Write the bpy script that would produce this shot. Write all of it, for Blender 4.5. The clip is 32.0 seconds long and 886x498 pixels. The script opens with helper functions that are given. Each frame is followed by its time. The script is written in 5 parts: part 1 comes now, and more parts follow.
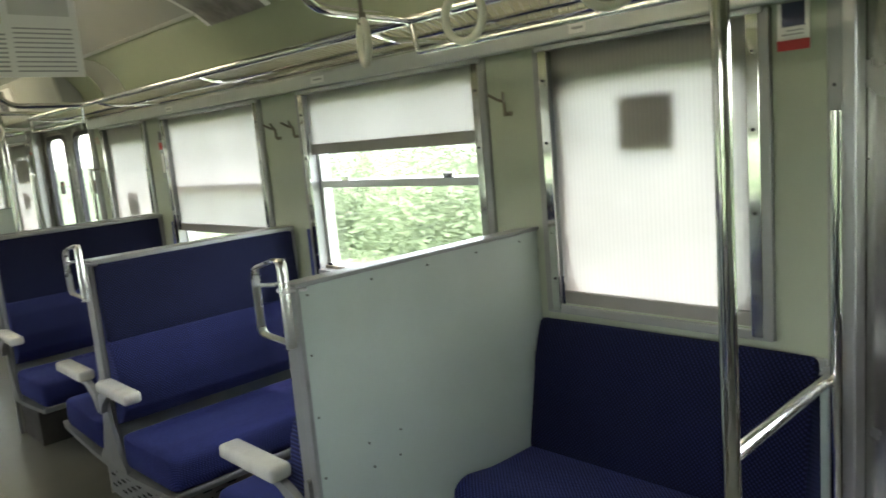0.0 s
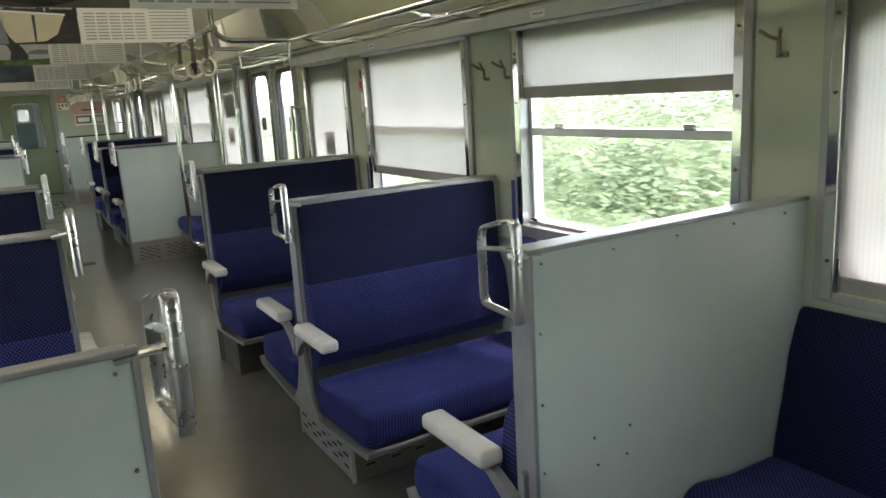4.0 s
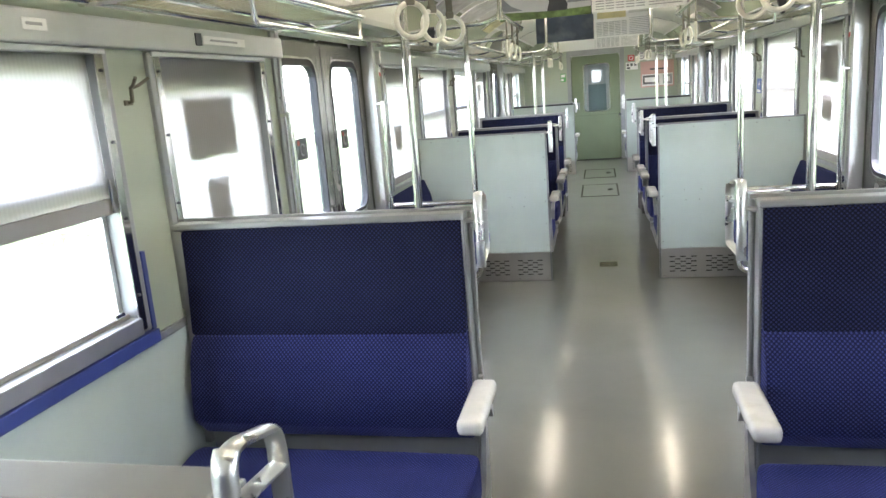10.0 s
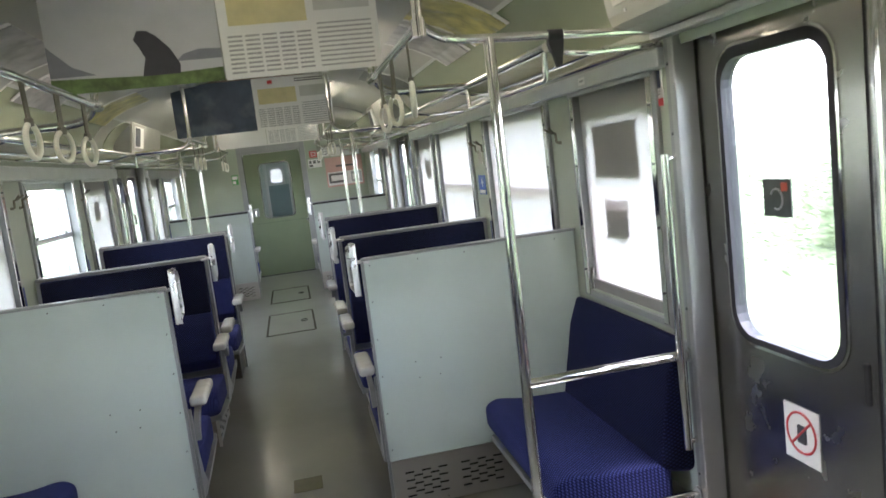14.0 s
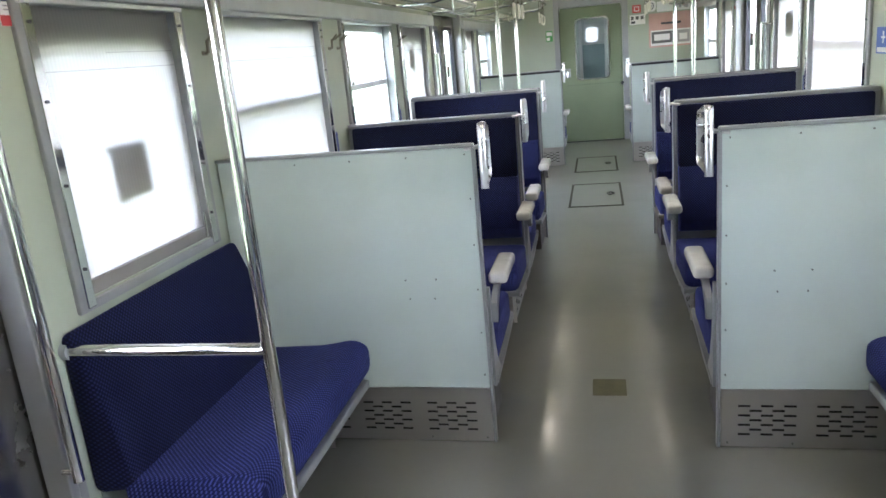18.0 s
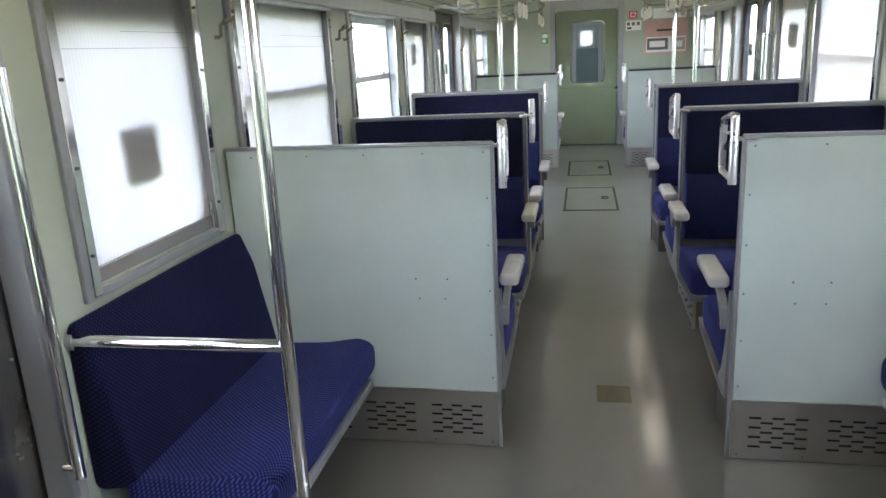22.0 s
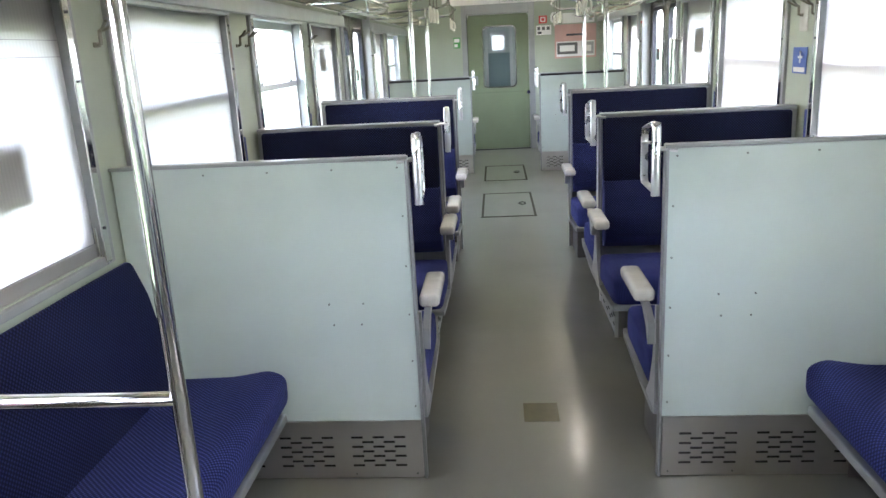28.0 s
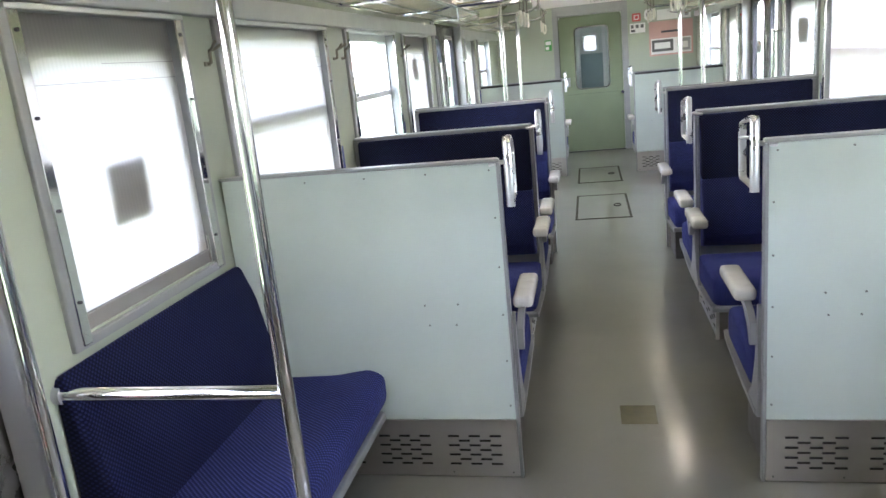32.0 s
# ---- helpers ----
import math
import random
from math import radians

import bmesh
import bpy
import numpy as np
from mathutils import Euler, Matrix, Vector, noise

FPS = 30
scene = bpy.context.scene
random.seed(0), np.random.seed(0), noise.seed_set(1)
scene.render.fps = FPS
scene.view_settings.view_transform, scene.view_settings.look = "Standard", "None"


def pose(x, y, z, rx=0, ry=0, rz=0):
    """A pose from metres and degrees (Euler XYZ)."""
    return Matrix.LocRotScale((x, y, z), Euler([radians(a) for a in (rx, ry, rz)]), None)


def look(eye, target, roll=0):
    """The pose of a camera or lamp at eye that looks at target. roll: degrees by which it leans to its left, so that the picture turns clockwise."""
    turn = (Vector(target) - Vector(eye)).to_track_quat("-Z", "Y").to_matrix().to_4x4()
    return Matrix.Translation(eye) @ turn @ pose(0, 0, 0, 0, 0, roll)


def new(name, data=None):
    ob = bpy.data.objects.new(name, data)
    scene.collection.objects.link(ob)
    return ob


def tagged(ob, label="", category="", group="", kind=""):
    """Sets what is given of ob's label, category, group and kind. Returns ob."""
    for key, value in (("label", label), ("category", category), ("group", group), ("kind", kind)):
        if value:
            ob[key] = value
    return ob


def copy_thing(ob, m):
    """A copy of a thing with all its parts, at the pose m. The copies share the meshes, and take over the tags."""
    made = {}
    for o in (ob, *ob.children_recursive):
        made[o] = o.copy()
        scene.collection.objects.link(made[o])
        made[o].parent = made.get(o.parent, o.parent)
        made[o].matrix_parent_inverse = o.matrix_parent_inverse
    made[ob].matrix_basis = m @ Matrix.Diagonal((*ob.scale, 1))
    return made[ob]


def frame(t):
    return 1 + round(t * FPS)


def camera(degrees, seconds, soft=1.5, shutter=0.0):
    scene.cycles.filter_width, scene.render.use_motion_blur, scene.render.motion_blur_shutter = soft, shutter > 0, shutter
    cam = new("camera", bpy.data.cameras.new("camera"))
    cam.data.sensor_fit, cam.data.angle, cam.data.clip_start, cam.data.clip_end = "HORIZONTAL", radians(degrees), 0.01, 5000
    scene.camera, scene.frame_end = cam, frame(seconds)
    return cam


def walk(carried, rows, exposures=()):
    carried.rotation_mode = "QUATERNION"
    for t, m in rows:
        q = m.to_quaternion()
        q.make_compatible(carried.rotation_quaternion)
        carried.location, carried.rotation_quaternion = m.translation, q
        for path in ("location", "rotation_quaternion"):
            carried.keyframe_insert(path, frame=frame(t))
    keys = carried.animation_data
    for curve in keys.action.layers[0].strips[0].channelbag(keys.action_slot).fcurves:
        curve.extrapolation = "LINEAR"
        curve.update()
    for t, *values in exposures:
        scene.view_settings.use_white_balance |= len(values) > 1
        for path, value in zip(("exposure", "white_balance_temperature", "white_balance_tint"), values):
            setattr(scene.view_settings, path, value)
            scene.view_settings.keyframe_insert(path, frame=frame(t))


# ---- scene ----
cam = camera(62.3, 32.0, soft=1.5, shutter=0.3)
PATH = [
    (0, (-0.544, 0.106, 1.415), (0.82, 1.536, 1.107), -5.0),
    (0.5, (-0.591, 0.088, 1.427), (0.598, 1.677, 1.186), -2.8),
    (1, (-0.57, 0.047, 1.431), (0.461, 1.751, 1.25), -3.9),
    (1.5, (-0.559, 0.046, 1.433), (0.498, 1.736, 1.275), -4.5),
    (2, (-0.57, 0.044, 1.429), (0.448, 1.759, 1.269), -4.3),
    (2.5, (-0.565, 0.064, 1.427), (0.431, 1.785, 1.214), -4.3),
    (3, (-0.555, 0.129, 1.41), (0.415, 1.846, 1.077), -3.7),
    (3.5, (-0.534, 0.28, 1.413), (0.449, 1.97, 0.996), -3.4),
    (5.5, (-0.277, 0.832, 1.417), (0.692, 2.541, 1.041), -3.5),
    (6, (-0.173, 0.971, 1.426), (0.507, 2.824, 1.103), -4.9),
    (6.5, (-0.111, 1.062, 1.416), (0.244, 3.011, 1.14), -4.2),
    (7, (-0.112, 1.189, 1.407), (0.007, 3.157, 1.071), -4.8),
    (7.5, (-0.142, 1.392, 1.408), (-0.072, 3.362, 1.068), -6.0),
    (8, (-0.066, 1.643, 1.422), (-0.046, 3.61, 1.064), -3.9),
    (8.5, (-0.023, 1.861, 1.43), (-0.159, 3.827, 1.088), -4.9),
    (9, (-0.061, 2.088, 1.405), (-0.221, 4.045, 1.026), -6.1),
    (9.5, (0.024, 2.292, 1.422), (-0.293, 4.223, 1.009), -4.4),
    (10, (-0.007, 2.465, 1.43), (-0.435, 4.372, 1.007), -4.5),
    (10.5, (-0.025, 2.715, 1.432), (-0.301, 4.657, 1.046), -3.8),
    (11, (0.078, 3.017, 1.443), (-0.086, 4.981, 1.1), -3.5),
    (11.5, (0.016, 3.337, 1.424), (-0.085, 5.302, 1.065), -6.3),
    (12, (0.058, 3.664, 1.423), (0.211, 5.62, 1.034), -6.0),
    (12.5, (0.09, 4.004, 1.466), (0.381, 5.956, 1.144), -6.7),
    (13, (0.05, 4.256, 1.488), (0.619, 6.16, 1.26), -5.9),
    (13.5, (0.137, 4.553, 1.501), (0.633, 6.484, 1.349), -5.7),
    (14, (0.139, 4.752, 1.468), (0.523, 6.699, 1.217), -6.9),
    (14.5, (0.078, 4.891, 1.432), (0.38, 6.843, 1.117), -6.9),
    (15, (0.047, 5.077, 1.428), (-0.084, 7.037, 1.052), -5.6),
    (15.5, (0.033, 5.144, 1.427), (-0.315, 7.072, 1.027), -3.6),
    (17.5, (0.088, 5.309, 1.398), (-0.462, 7.177, 0.938), -6.0),
    (18, (0.027, 5.349, 1.387), (-0.403, 7.233, 0.873), -5.4),
    (18.5, (-0.058, 5.379, 1.377), (-0.426, 7.257, 0.798), -3.0),
    (19, (-0.111, 5.395, 1.394), (-0.484, 7.268, 0.8), -1.5),
    (19.5, (-0.152, 5.383, 1.399), (-0.598, 7.259, 0.866), -2.2),
    (20, (-0.182, 5.377, 1.389), (-0.695, 7.239, 0.869), -3.4),
    (20.5, (-0.148, 5.424, 1.395), (-0.626, 7.292, 0.863), -2.3),
    (21, (-0.145, 5.424, 1.396), (-0.587, 7.304, 0.878), -2.1),
    (21.5, (-0.13, 5.4, 1.392), (-0.547, 7.285, 0.871), -1.9),
    (22, (-0.095, 5.382, 1.382), (-0.471, 7.276, 0.86), -2.9),
    (22.5, (-0.105, 5.375, 1.385), (-0.419, 7.272, 0.836), -4.1),
    (23, (-0.117, 5.367, 1.391), (-0.507, 7.249, 0.838), -5.2),
    (23.5, (-0.112, 5.369, 1.395), (-0.477, 7.261, 0.861), -4.6),
    (24, (-0.098, 5.374, 1.399), (-0.388, 7.28, 0.868), -4.0),
    (24.5, (-0.115, 5.361, 1.399), (-0.395, 7.273, 0.884), -4.8),
    (25, (-0.127, 5.408, 1.405), (-0.43, 7.318, 0.897), -4.3),
    (25.5, (-0.111, 5.549, 1.403), (-0.403, 7.462, 0.898), -4.7),
    (26, (-0.091, 5.583, 1.383), (-0.336, 7.491, 0.836), -4.2),
    (26.5, (-0.092, 5.539, 1.392), (-0.265, 7.45, 0.826), -4.0),
    (28.5, (-0.112, 5.548, 1.393), (-0.271, 7.474, 0.878), -3.0),
    (29, (-0.102, 5.532, 1.393), (-0.279, 7.456, 0.875), -3.2),
    (29.5, (-0.107, 5.523, 1.393), (-0.339, 7.441, 0.875), -3.7),
    (30, (-0.098, 5.525, 1.392), (-0.353, 7.44, 0.873), -4.0),
    (30.5, (-0.091, 5.518, 1.391), (-0.353, 7.433, 0.874), -4.4),
    (31, (-0.093, 5.507, 1.395), (-0.382, 7.418, 0.881), -5.0),
    (31.5, (-0.089, 5.495, 1.398), (-0.442, 7.399, 0.897), -5.2),
    (32, (-0.101, 5.507, 1.391), (-0.511, 7.402, 0.901), -5.8),
]
walk(cam, [(t, look(eye, target, roll)) for t, eye, target, roll in PATH], exposures=[(0.0, 4.20, 6800, 16), (1.0, 3.86, 6800, 15), (2.0, 4.02, 6800, 16), (3.0, 4.04, 6780, 16), (5.5, 4.10, 6490, 28), (6.0, 4.26, 6390, 28), (7.0, 4.94, 6140, 28), (8.0, 4.79, 6190, 27), (9.0, 5.02, 6190, 26), (10.5, 5.32, 6140, 28), (11.0, 5.17, 6090, 29), (12.0, 5.02, 6040, 29), (13.0, 4.67, 6190, 27), (14.0, 4.58, 6140, 27), (15.0, 4.75, 6040, 26), (18.0, 5.03, 5940, 28), (20.0, 5.22, 5940, 29), (21.0, 4.87, 5970, 28), (22.0, 4.78, 5990, 29), (23.0, 5.17, 5990, 29), (25.0, 5.2, 5970, 29), (30.0, 5.14, 5970, 29), (32.0, 5.19, 6040, 30)])

# ---- world, sun, sky ----
world = bpy.data.worlds.new("sky")
scene.world = world
world.use_nodes = True
wn = world.node_tree.nodes
sky = wn.new("ShaderNodeTexSky")
sky.sky_type, sky.sun_disc = "NISHITA", False
sky.sun_elevation, sky.sun_rotation = radians(72), radians(130)
sky.air_density, sky.dust_density, sky.ozone_density = 1.0, 0.8, 1.0
wn["Background"].inputs["Strength"].default_value = 0.15
haze = wn.new("ShaderNodeHueSaturation")
haze.inputs["Saturation"].default_value = 0.35
world.node_tree.links.new(sky.outputs[0], haze.inputs["Color"])
world.node_tree.links.new(haze.outputs[0], wn["Background"].inputs["Color"])
sun_data = bpy.data.lights.new("sun", "SUN")
sun_data.energy, sun_data.angle, sun_data.color = 0.9, radians(12), (1.0, 0.97, 0.92)
sun = new("sun", sun_data)
sun.matrix_world = look((7.5, -6.3, 30), (0, 0, 0))

# ---- materials ----
def mat(name, colour, rough=0.5, metal=0.0, var=0.08, scale=6.0, bump=0.0, bump_scale=300.0, rough_var=0.0, spec=0.5, coat=0.0, coat_rough=0.03, stain=None, stain_scale=3.0, stain_amount=0.5):
    m = bpy.data.materials.new(name)
    m.use_nodes = True
    n, l = m.node_tree.nodes, m.node_tree.links
    b = n["Principled BSDF"]
    b.inputs["Roughness"].default_value, b.inputs["Metallic"].default_value = rough, metal
    b.inputs["Specular IOR Level"].default_value = spec
    b.inputs["Coat Weight"].default_value, b.inputs["Coat Roughness"].default_value = coat, coat_rough
    geo = n.new("ShaderNodeTexCoord")
    t1 = n.new("ShaderNodeTexNoise")
    t1.inputs["Scale"].default_value, t1.inputs["Detail"].default_value = scale, 6.0
    l.new(geo.outputs["Object"], t1.inputs["Vector"])
    ramp = n.new("ShaderNodeValToRGB")
    ramp.color_ramp.elements[0].position, ramp.color_ramp.elements[1].position = 0.3, 0.7
    ramp.color_ramp.elements[0].color = (*[c * (1 - var) for c in colour], 1)
    ramp.color_ramp.elements[1].color = (*[min(1, c * (1 + var)) for c in colour], 1)
    l.new(t1.outputs["Fac"], ramp.inputs["Fac"])
    out = ramp.outputs["Color"]
    if stain:
        t2 = n.new("ShaderNodeTexNoise")
        t2.inputs["Scale"].default_value, t2.inputs["Detail"].default_value = stain_scale, 8.0
        l.new(geo.outputs["Object"], t2.inputs["Vector"])
        r2 = n.new("ShaderNodeValToRGB")
        r2.color_ramp.elements[0].position, r2.color_ramp.elements[1].position = 0.52, 0.72
        r2.color_ramp.elements[0].color, r2.color_ramp.elements[1].color = (0, 0, 0, 1), (stain_amount,) * 3 + (1,)
        l.new(t2.outputs["Fac"], r2.inputs["Fac"])
        mix = n.new("ShaderNodeMixRGB")
        mix.inputs[2].default_value = (*stain, 1)
        l.new(r2.outputs["Color"], mix.inputs[0])
        l.new(out, mix.inputs[1])
        out = mix.outputs[0]
    l.new(out, b.inputs["Base Color"])
    if rough_var:
        t3 = n.new("ShaderNodeTexNoise")
        t3.inputs["Scale"].default_value, t3.inputs["Detail"].default_value = scale * 2.3, 5.0
        l.new(geo.outputs["Object"], t3.inputs["Vector"])
        mr = n.new("ShaderNodeMapRange")
        mr.inputs["To Min"].default_value, mr.inputs["To Max"].default_value = max(0.02, rough - rough_var), min(1, rough + rough_var)
        l.new(t3.outputs["Fac"], mr.inputs["Value"])
        l.new(mr.outputs["Result"], b.inputs["Roughness"])
    if bump:
        t4 = n.new("ShaderNodeTexNoise")
        t4.inputs["Scale"].default_value, t4.inputs["Detail"].default_value = bump_scale, 3.0
        l.new(geo.outputs["Object"], t4.inputs["Vector"])
        bp = n.new("ShaderNodeBump")
        bp.inputs["Strength"].default_value, bp.inputs["Distance"].default_value = bump, 0.002
        l.new(t4.outputs["Fac"], bp.inputs["Height"])
        l.new(bp.outputs["Normal"], b.inputs["Normal"])
    return m


def plush(name, dark, light, pitch, first_axes, second_axes, nap=0.12):
    """Woven moquette: a fine chequer of two blues with nap."""
    m = bpy.data.materials.new(name)
    m.use_nodes = True
    n, l = m.node_tree.nodes, m.node_tree.links
    b = n["Principled BSDF"]
    b.inputs["Roughness"].default_value = 0.95
    b.inputs["Specular IOR Level"].default_value = 0.1
    b.inputs["Sheen Weight"].default_value, b.inputs["Sheen Roughness"].default_value = nap, 0.4
    b.inputs["Sheen Tint"].default_value = (0.35, 0.4, 1.0, 1)
    geo = n.new("ShaderNodeTexCoord")
    sep = n.new("ShaderNodeSeparateXYZ")
    l.new(geo.outputs["Object"], sep.inputs[0])
    def calc(op, a, b=None):
        q = n.new("ShaderNodeMath")
        q.operation = op
        for k, v in enumerate((a, b)):
            if v is None:
                continue
            if isinstance(v, (int, float)):
                q.inputs[k].default_value = v
            else:
                l.new(v, q.inputs[k])
        return q.outputs[0]
    k = 2 * math.pi / pitch
    def along(axes):
        return calc("ADD", sep.outputs[axes[0]], calc("MULTIPLY", sep.outputs[axes[1]], 0.6)) if len(axes) > 1 else sep.outputs[axes[0]]
    across, up = along(first_axes), along(second_axes)
    sa = calc("SINE", calc("MULTIPLY", across, k))
    sb = calc("SINE", calc("MULTIPLY", up, k))
    weave = calc("ADD", calc("MULTIPLY", calc("MULTIPLY", sa, sb), 0.5), 0.5)
    r = n.new("ShaderNodeValToRGB")
    r.color_ramp.elements[0].position, r.color_ramp.elements[1].position = 0.45, 0.85
    r.color_ramp.elements[0].color, r.color_ramp.elements[1].color = (*dark, 1), (*light, 1)
    l.new(weave, r.inputs["Fac"])
    no = n.new("ShaderNodeTexNoise")
    no.inputs["Scale"].default_value, no.inputs["Detail"].default_value = 5.0, 5.0
    l.new(geo.outputs["Object"], no.inputs["Vector"])
    mr = n.new("ShaderNodeMapRange")
    mr.inputs["To Min"].default_value, mr.inputs["To Max"].default_value = 0.75, 1.25
    l.new(no.outputs["Fac"], mr.inputs["Value"])
    mul = n.new("ShaderNodeMixRGB")
    mul.blend_type, mul.inputs[0].default_value = "MULTIPLY", 1.0
    l.new(r.outputs["Color"], mul.inputs[1])
    l.new(mr.outputs["Result"], mul.inputs[2])
    l.new(mul.outputs[0], b.inputs["Base Color"])
    bp = n.new("ShaderNodeBump")
    bp.inputs["Strength"].default_value, bp.inputs["Distance"].default_value = 0.4, 0.002
    l.new(weave, bp.inputs["Height"])
    l.new(bp.outputs["Normal"], b.inputs["Normal"])
    return m


def cloth_blind(name, colour):
    """White roller-blind cloth that lets daylight through, with fine vertical ribs."""
    m = bpy.data.materials.new(name)
    m.use_nodes = True
    n, l = m.node_tree.nodes, m.node_tree.links
    n.remove(n["Principled BSDF"])
    d, t, mix = n.new("ShaderNodeBsdfDiffuse"), n.new("ShaderNodeBsdfTranslucent"), n.new("ShaderNodeMixShader")
    geo, w, no = n.new("ShaderNodeTexCoord"), n.new("ShaderNodeTexWave"), n.new("ShaderNodeTexNoise")
    w.bands_direction = "Y"
    w.inputs["Scale"].default_value = 22.0
    no.inputs["Scale"].default_value, no.inputs["Detail"].default_value = 4.0, 6.0
    l.new(geo.outputs["Object"], w.inputs["Vector"])
    l.new(geo.outputs["Object"], no.inputs["Vector"])
    mr = n.new("ShaderNodeMapRange")
    mr.inputs["To Min"].default_value, mr.inputs["To Max"].default_value = 0.94, 1.0
    l.new(w.outputs["Fac"], mr.inputs["Value"])
    mr2 = n.new("ShaderNodeMapRange")
    mr2.inputs["To Min"].default_value, mr2.inputs["To Max"].default_value = 0.9, 1.06
    l.new(no.outputs["Fac"], mr2.inputs["Value"])
    mu = n.new("ShaderNodeMath")
    mu.operation = "MULTIPLY"
    l.new(mr.outputs["Result"], mu.inputs[0])
    l.new(mr2.outputs["Result"], mu.inputs[1])
    c = n.new("ShaderNodeMixRGB")
    c.blend_type, c.inputs[0].default_value = "MULTIPLY", 1.0
    c.inputs[1].default_value = (*colour, 1)
    l.new(mu.outputs[0], c.inputs[2])
    l.new(c.outputs[0], d.inputs["Color"])
    l.new(c.outputs[0], t.inputs["Color"])
    mix.inputs[0].default_value = 0.66
    l.new(d.outputs[0], mix.inputs[1])
    l.new(t.outputs[0], mix.inputs[2])
    l.new(mix.outputs[0], n["Material Output"].inputs["Surface"])
    return m


def glass_mat(name):
    m = bpy.data.materials.new(name)
    m.use_nodes = True
    n, l = m.node_tree.nodes, m.node_tree.links
    n.remove(n["Principled BSDF"])
    tr, gl, mix, fr = n.new("ShaderNodeBsdfTransparent"), n.new("ShaderNodeBsdfGlossy"), n.new("ShaderNodeMixShader"), n.new("ShaderNodeLayerWeight")
    tr.inputs["Color"].default_value = (0.9, 0.95, 0.93, 1)
    gl.inputs["Roughness"].default_value = 0.02
    fr.inputs["Blend"].default_value = 0.15
    l.new(fr.outputs["Facing"], mix.inputs[0])
    l.new(tr.outputs[0], mix.inputs[1])
    l.new(gl.outputs[0], mix.inputs[2])
    l.new(mix.outputs[0], n["Material Output"].inputs["Surface"])
    return m


def emit(name, colour, strength):
    m = bpy.data.materials.new(name)
    m.use_nodes = True
    b = m.node_tree.nodes["Principled BSDF"]
    b.inputs["Base Color"].default_value = (*colour, 1)
    b.inputs["Emission Color"].default_value, b.inputs["Emission Strength"].default_value = (*colour, 1), strength
    return m


def steel_mat(name, colour, rough, streak=(1, 1, 60), bump=0.05):
    """Brushed metal: long fine streaks along one direction."""
    m = mat(name, colour, rough, 1.0, 0.06, 4.0, 0, rough_var=0.08)
    n, l = m.node_tree.nodes, m.node_tree.links
    b = n["Principled BSDF"]
    geo, mp, no, bp = n.new("ShaderNodeTexCoord"), n.new("ShaderNodeMapping"), n.new("ShaderNodeTexNoise"), n.new("ShaderNodeBump")
    mp.inputs["Scale"].default_value = streak
    no.inputs["Scale"].default_value, no.inputs["Detail"].default_value = 8.0, 4.0
    bp.inputs["Strength"].default_value, bp.inputs["Distance"].default_value = bump, 0.002
    l.new(geo.outputs["Object"], mp.inputs["Vector"])
    l.new(mp.outputs["Vector"], no.inputs["Vector"])
    l.new(no.outputs["Fac"], bp.inputs["Height"])
    l.new(bp.outputs["Normal"], b.inputs["Normal"])
    return m


M_FLOOR = mat("floor_vinyl", (0.148, 0.148, 0.124), 0.284, 0, 0.07, 2.5, 0.0, 11, 0.007, spec=0.5, coat=0.7, coat_rough=0.145, stain=(0.092, 0.092, 0.074), stain_scale=1.7, stain_amount=0.5)
M_GREEN = mat("green_laminate", (0.35, 0.39, 0.305), 0.38, 0, 0.04, 2.0, 0.03, 200, 0.06)
M_PANEL = mat("pale_blue_green_panel", (0.466, 0.540, 0.494), 0.33, 0, 0.04, 3.0, 0.03, 120, 0.06, stain=(0.36, 0.43, 0.38), stain_scale=2.6, stain_amount=0.35)
M_CEIL = mat("ceiling_laminate", (0.37, 0.37, 0.335), 0.36, 0, 0.04, 2.0, 0.02, 100)
M_COVE = mat("cove_laminate", (0.31, 0.345, 0.25), 0.18, 0, 0.04, 2.0, 0.02, 60, 0.05)
M_HEADER = mat("pale_grey_cover", (0.35, 0.35, 0.305), 0.32, 0, 0.04, 3.0, 0.02, 100, 0.06)
M_DOORG = mat("end_door_green", (0.155, 0.195, 0.115), 0.45, 0, 0.06, 3.0, 0.04, 150, 0.06)
M_DOOR_SEAM = mat("door_seam_green", (0.10, 0.125, 0.075), 0.5)
M_STEEL = steel_mat("brushed_stainless", (0.37, 0.36, 0.335), 0.25, (1, 1, 40))
M_KICK = steel_mat("kick_plate_stainless", (0.50, 0.48, 0.45), 0.42, (40, 1, 1))
M_CHROME = mat("chrome_pipe", (0.78, 0.77, 0.74), 0.10, 1.0, 0.03, 8.0, 0, rough_var=0.05)
M_BASE = mat("dark_base_metal", (0.10, 0.095, 0.085), 0.5, 0.3, 0.15, 8.0, 0.03, 100, 0.08)
M_ENDPLATE = mat("worn_end_plate", (0.29, 0.265, 0.24), 0.5, 0.3, 0.12, 9.0, 0.03, 100, 0.08, stain=(0.13, 0.09, 0.06), stain_scale=9.0)
M_SQUARE = mat("grey_square_sign", (0.26, 0.26, 0.23), 0.6, 0, 0.08, 12)
M_NET = mat("brass_net", (0.36, 0.355, 0.26), 0.4, 0.4, 0.1, 10)
M_HOOK = mat("bronze_hook", (0.19, 0.18, 0.14), 0.4, 0.5, 0.1, 20)
M_POST = mat("door_post_metal", (0.42, 0.42, 0.42), 0.34, 0.8, 0.05, 6.0, 0, rough_var=0.08)
M_HANDLE = mat("satin_handle", (0.62, 0.62, 0.61), 0.28, 1.0, 0.05, 8.0, 0, rough_var=0.05)
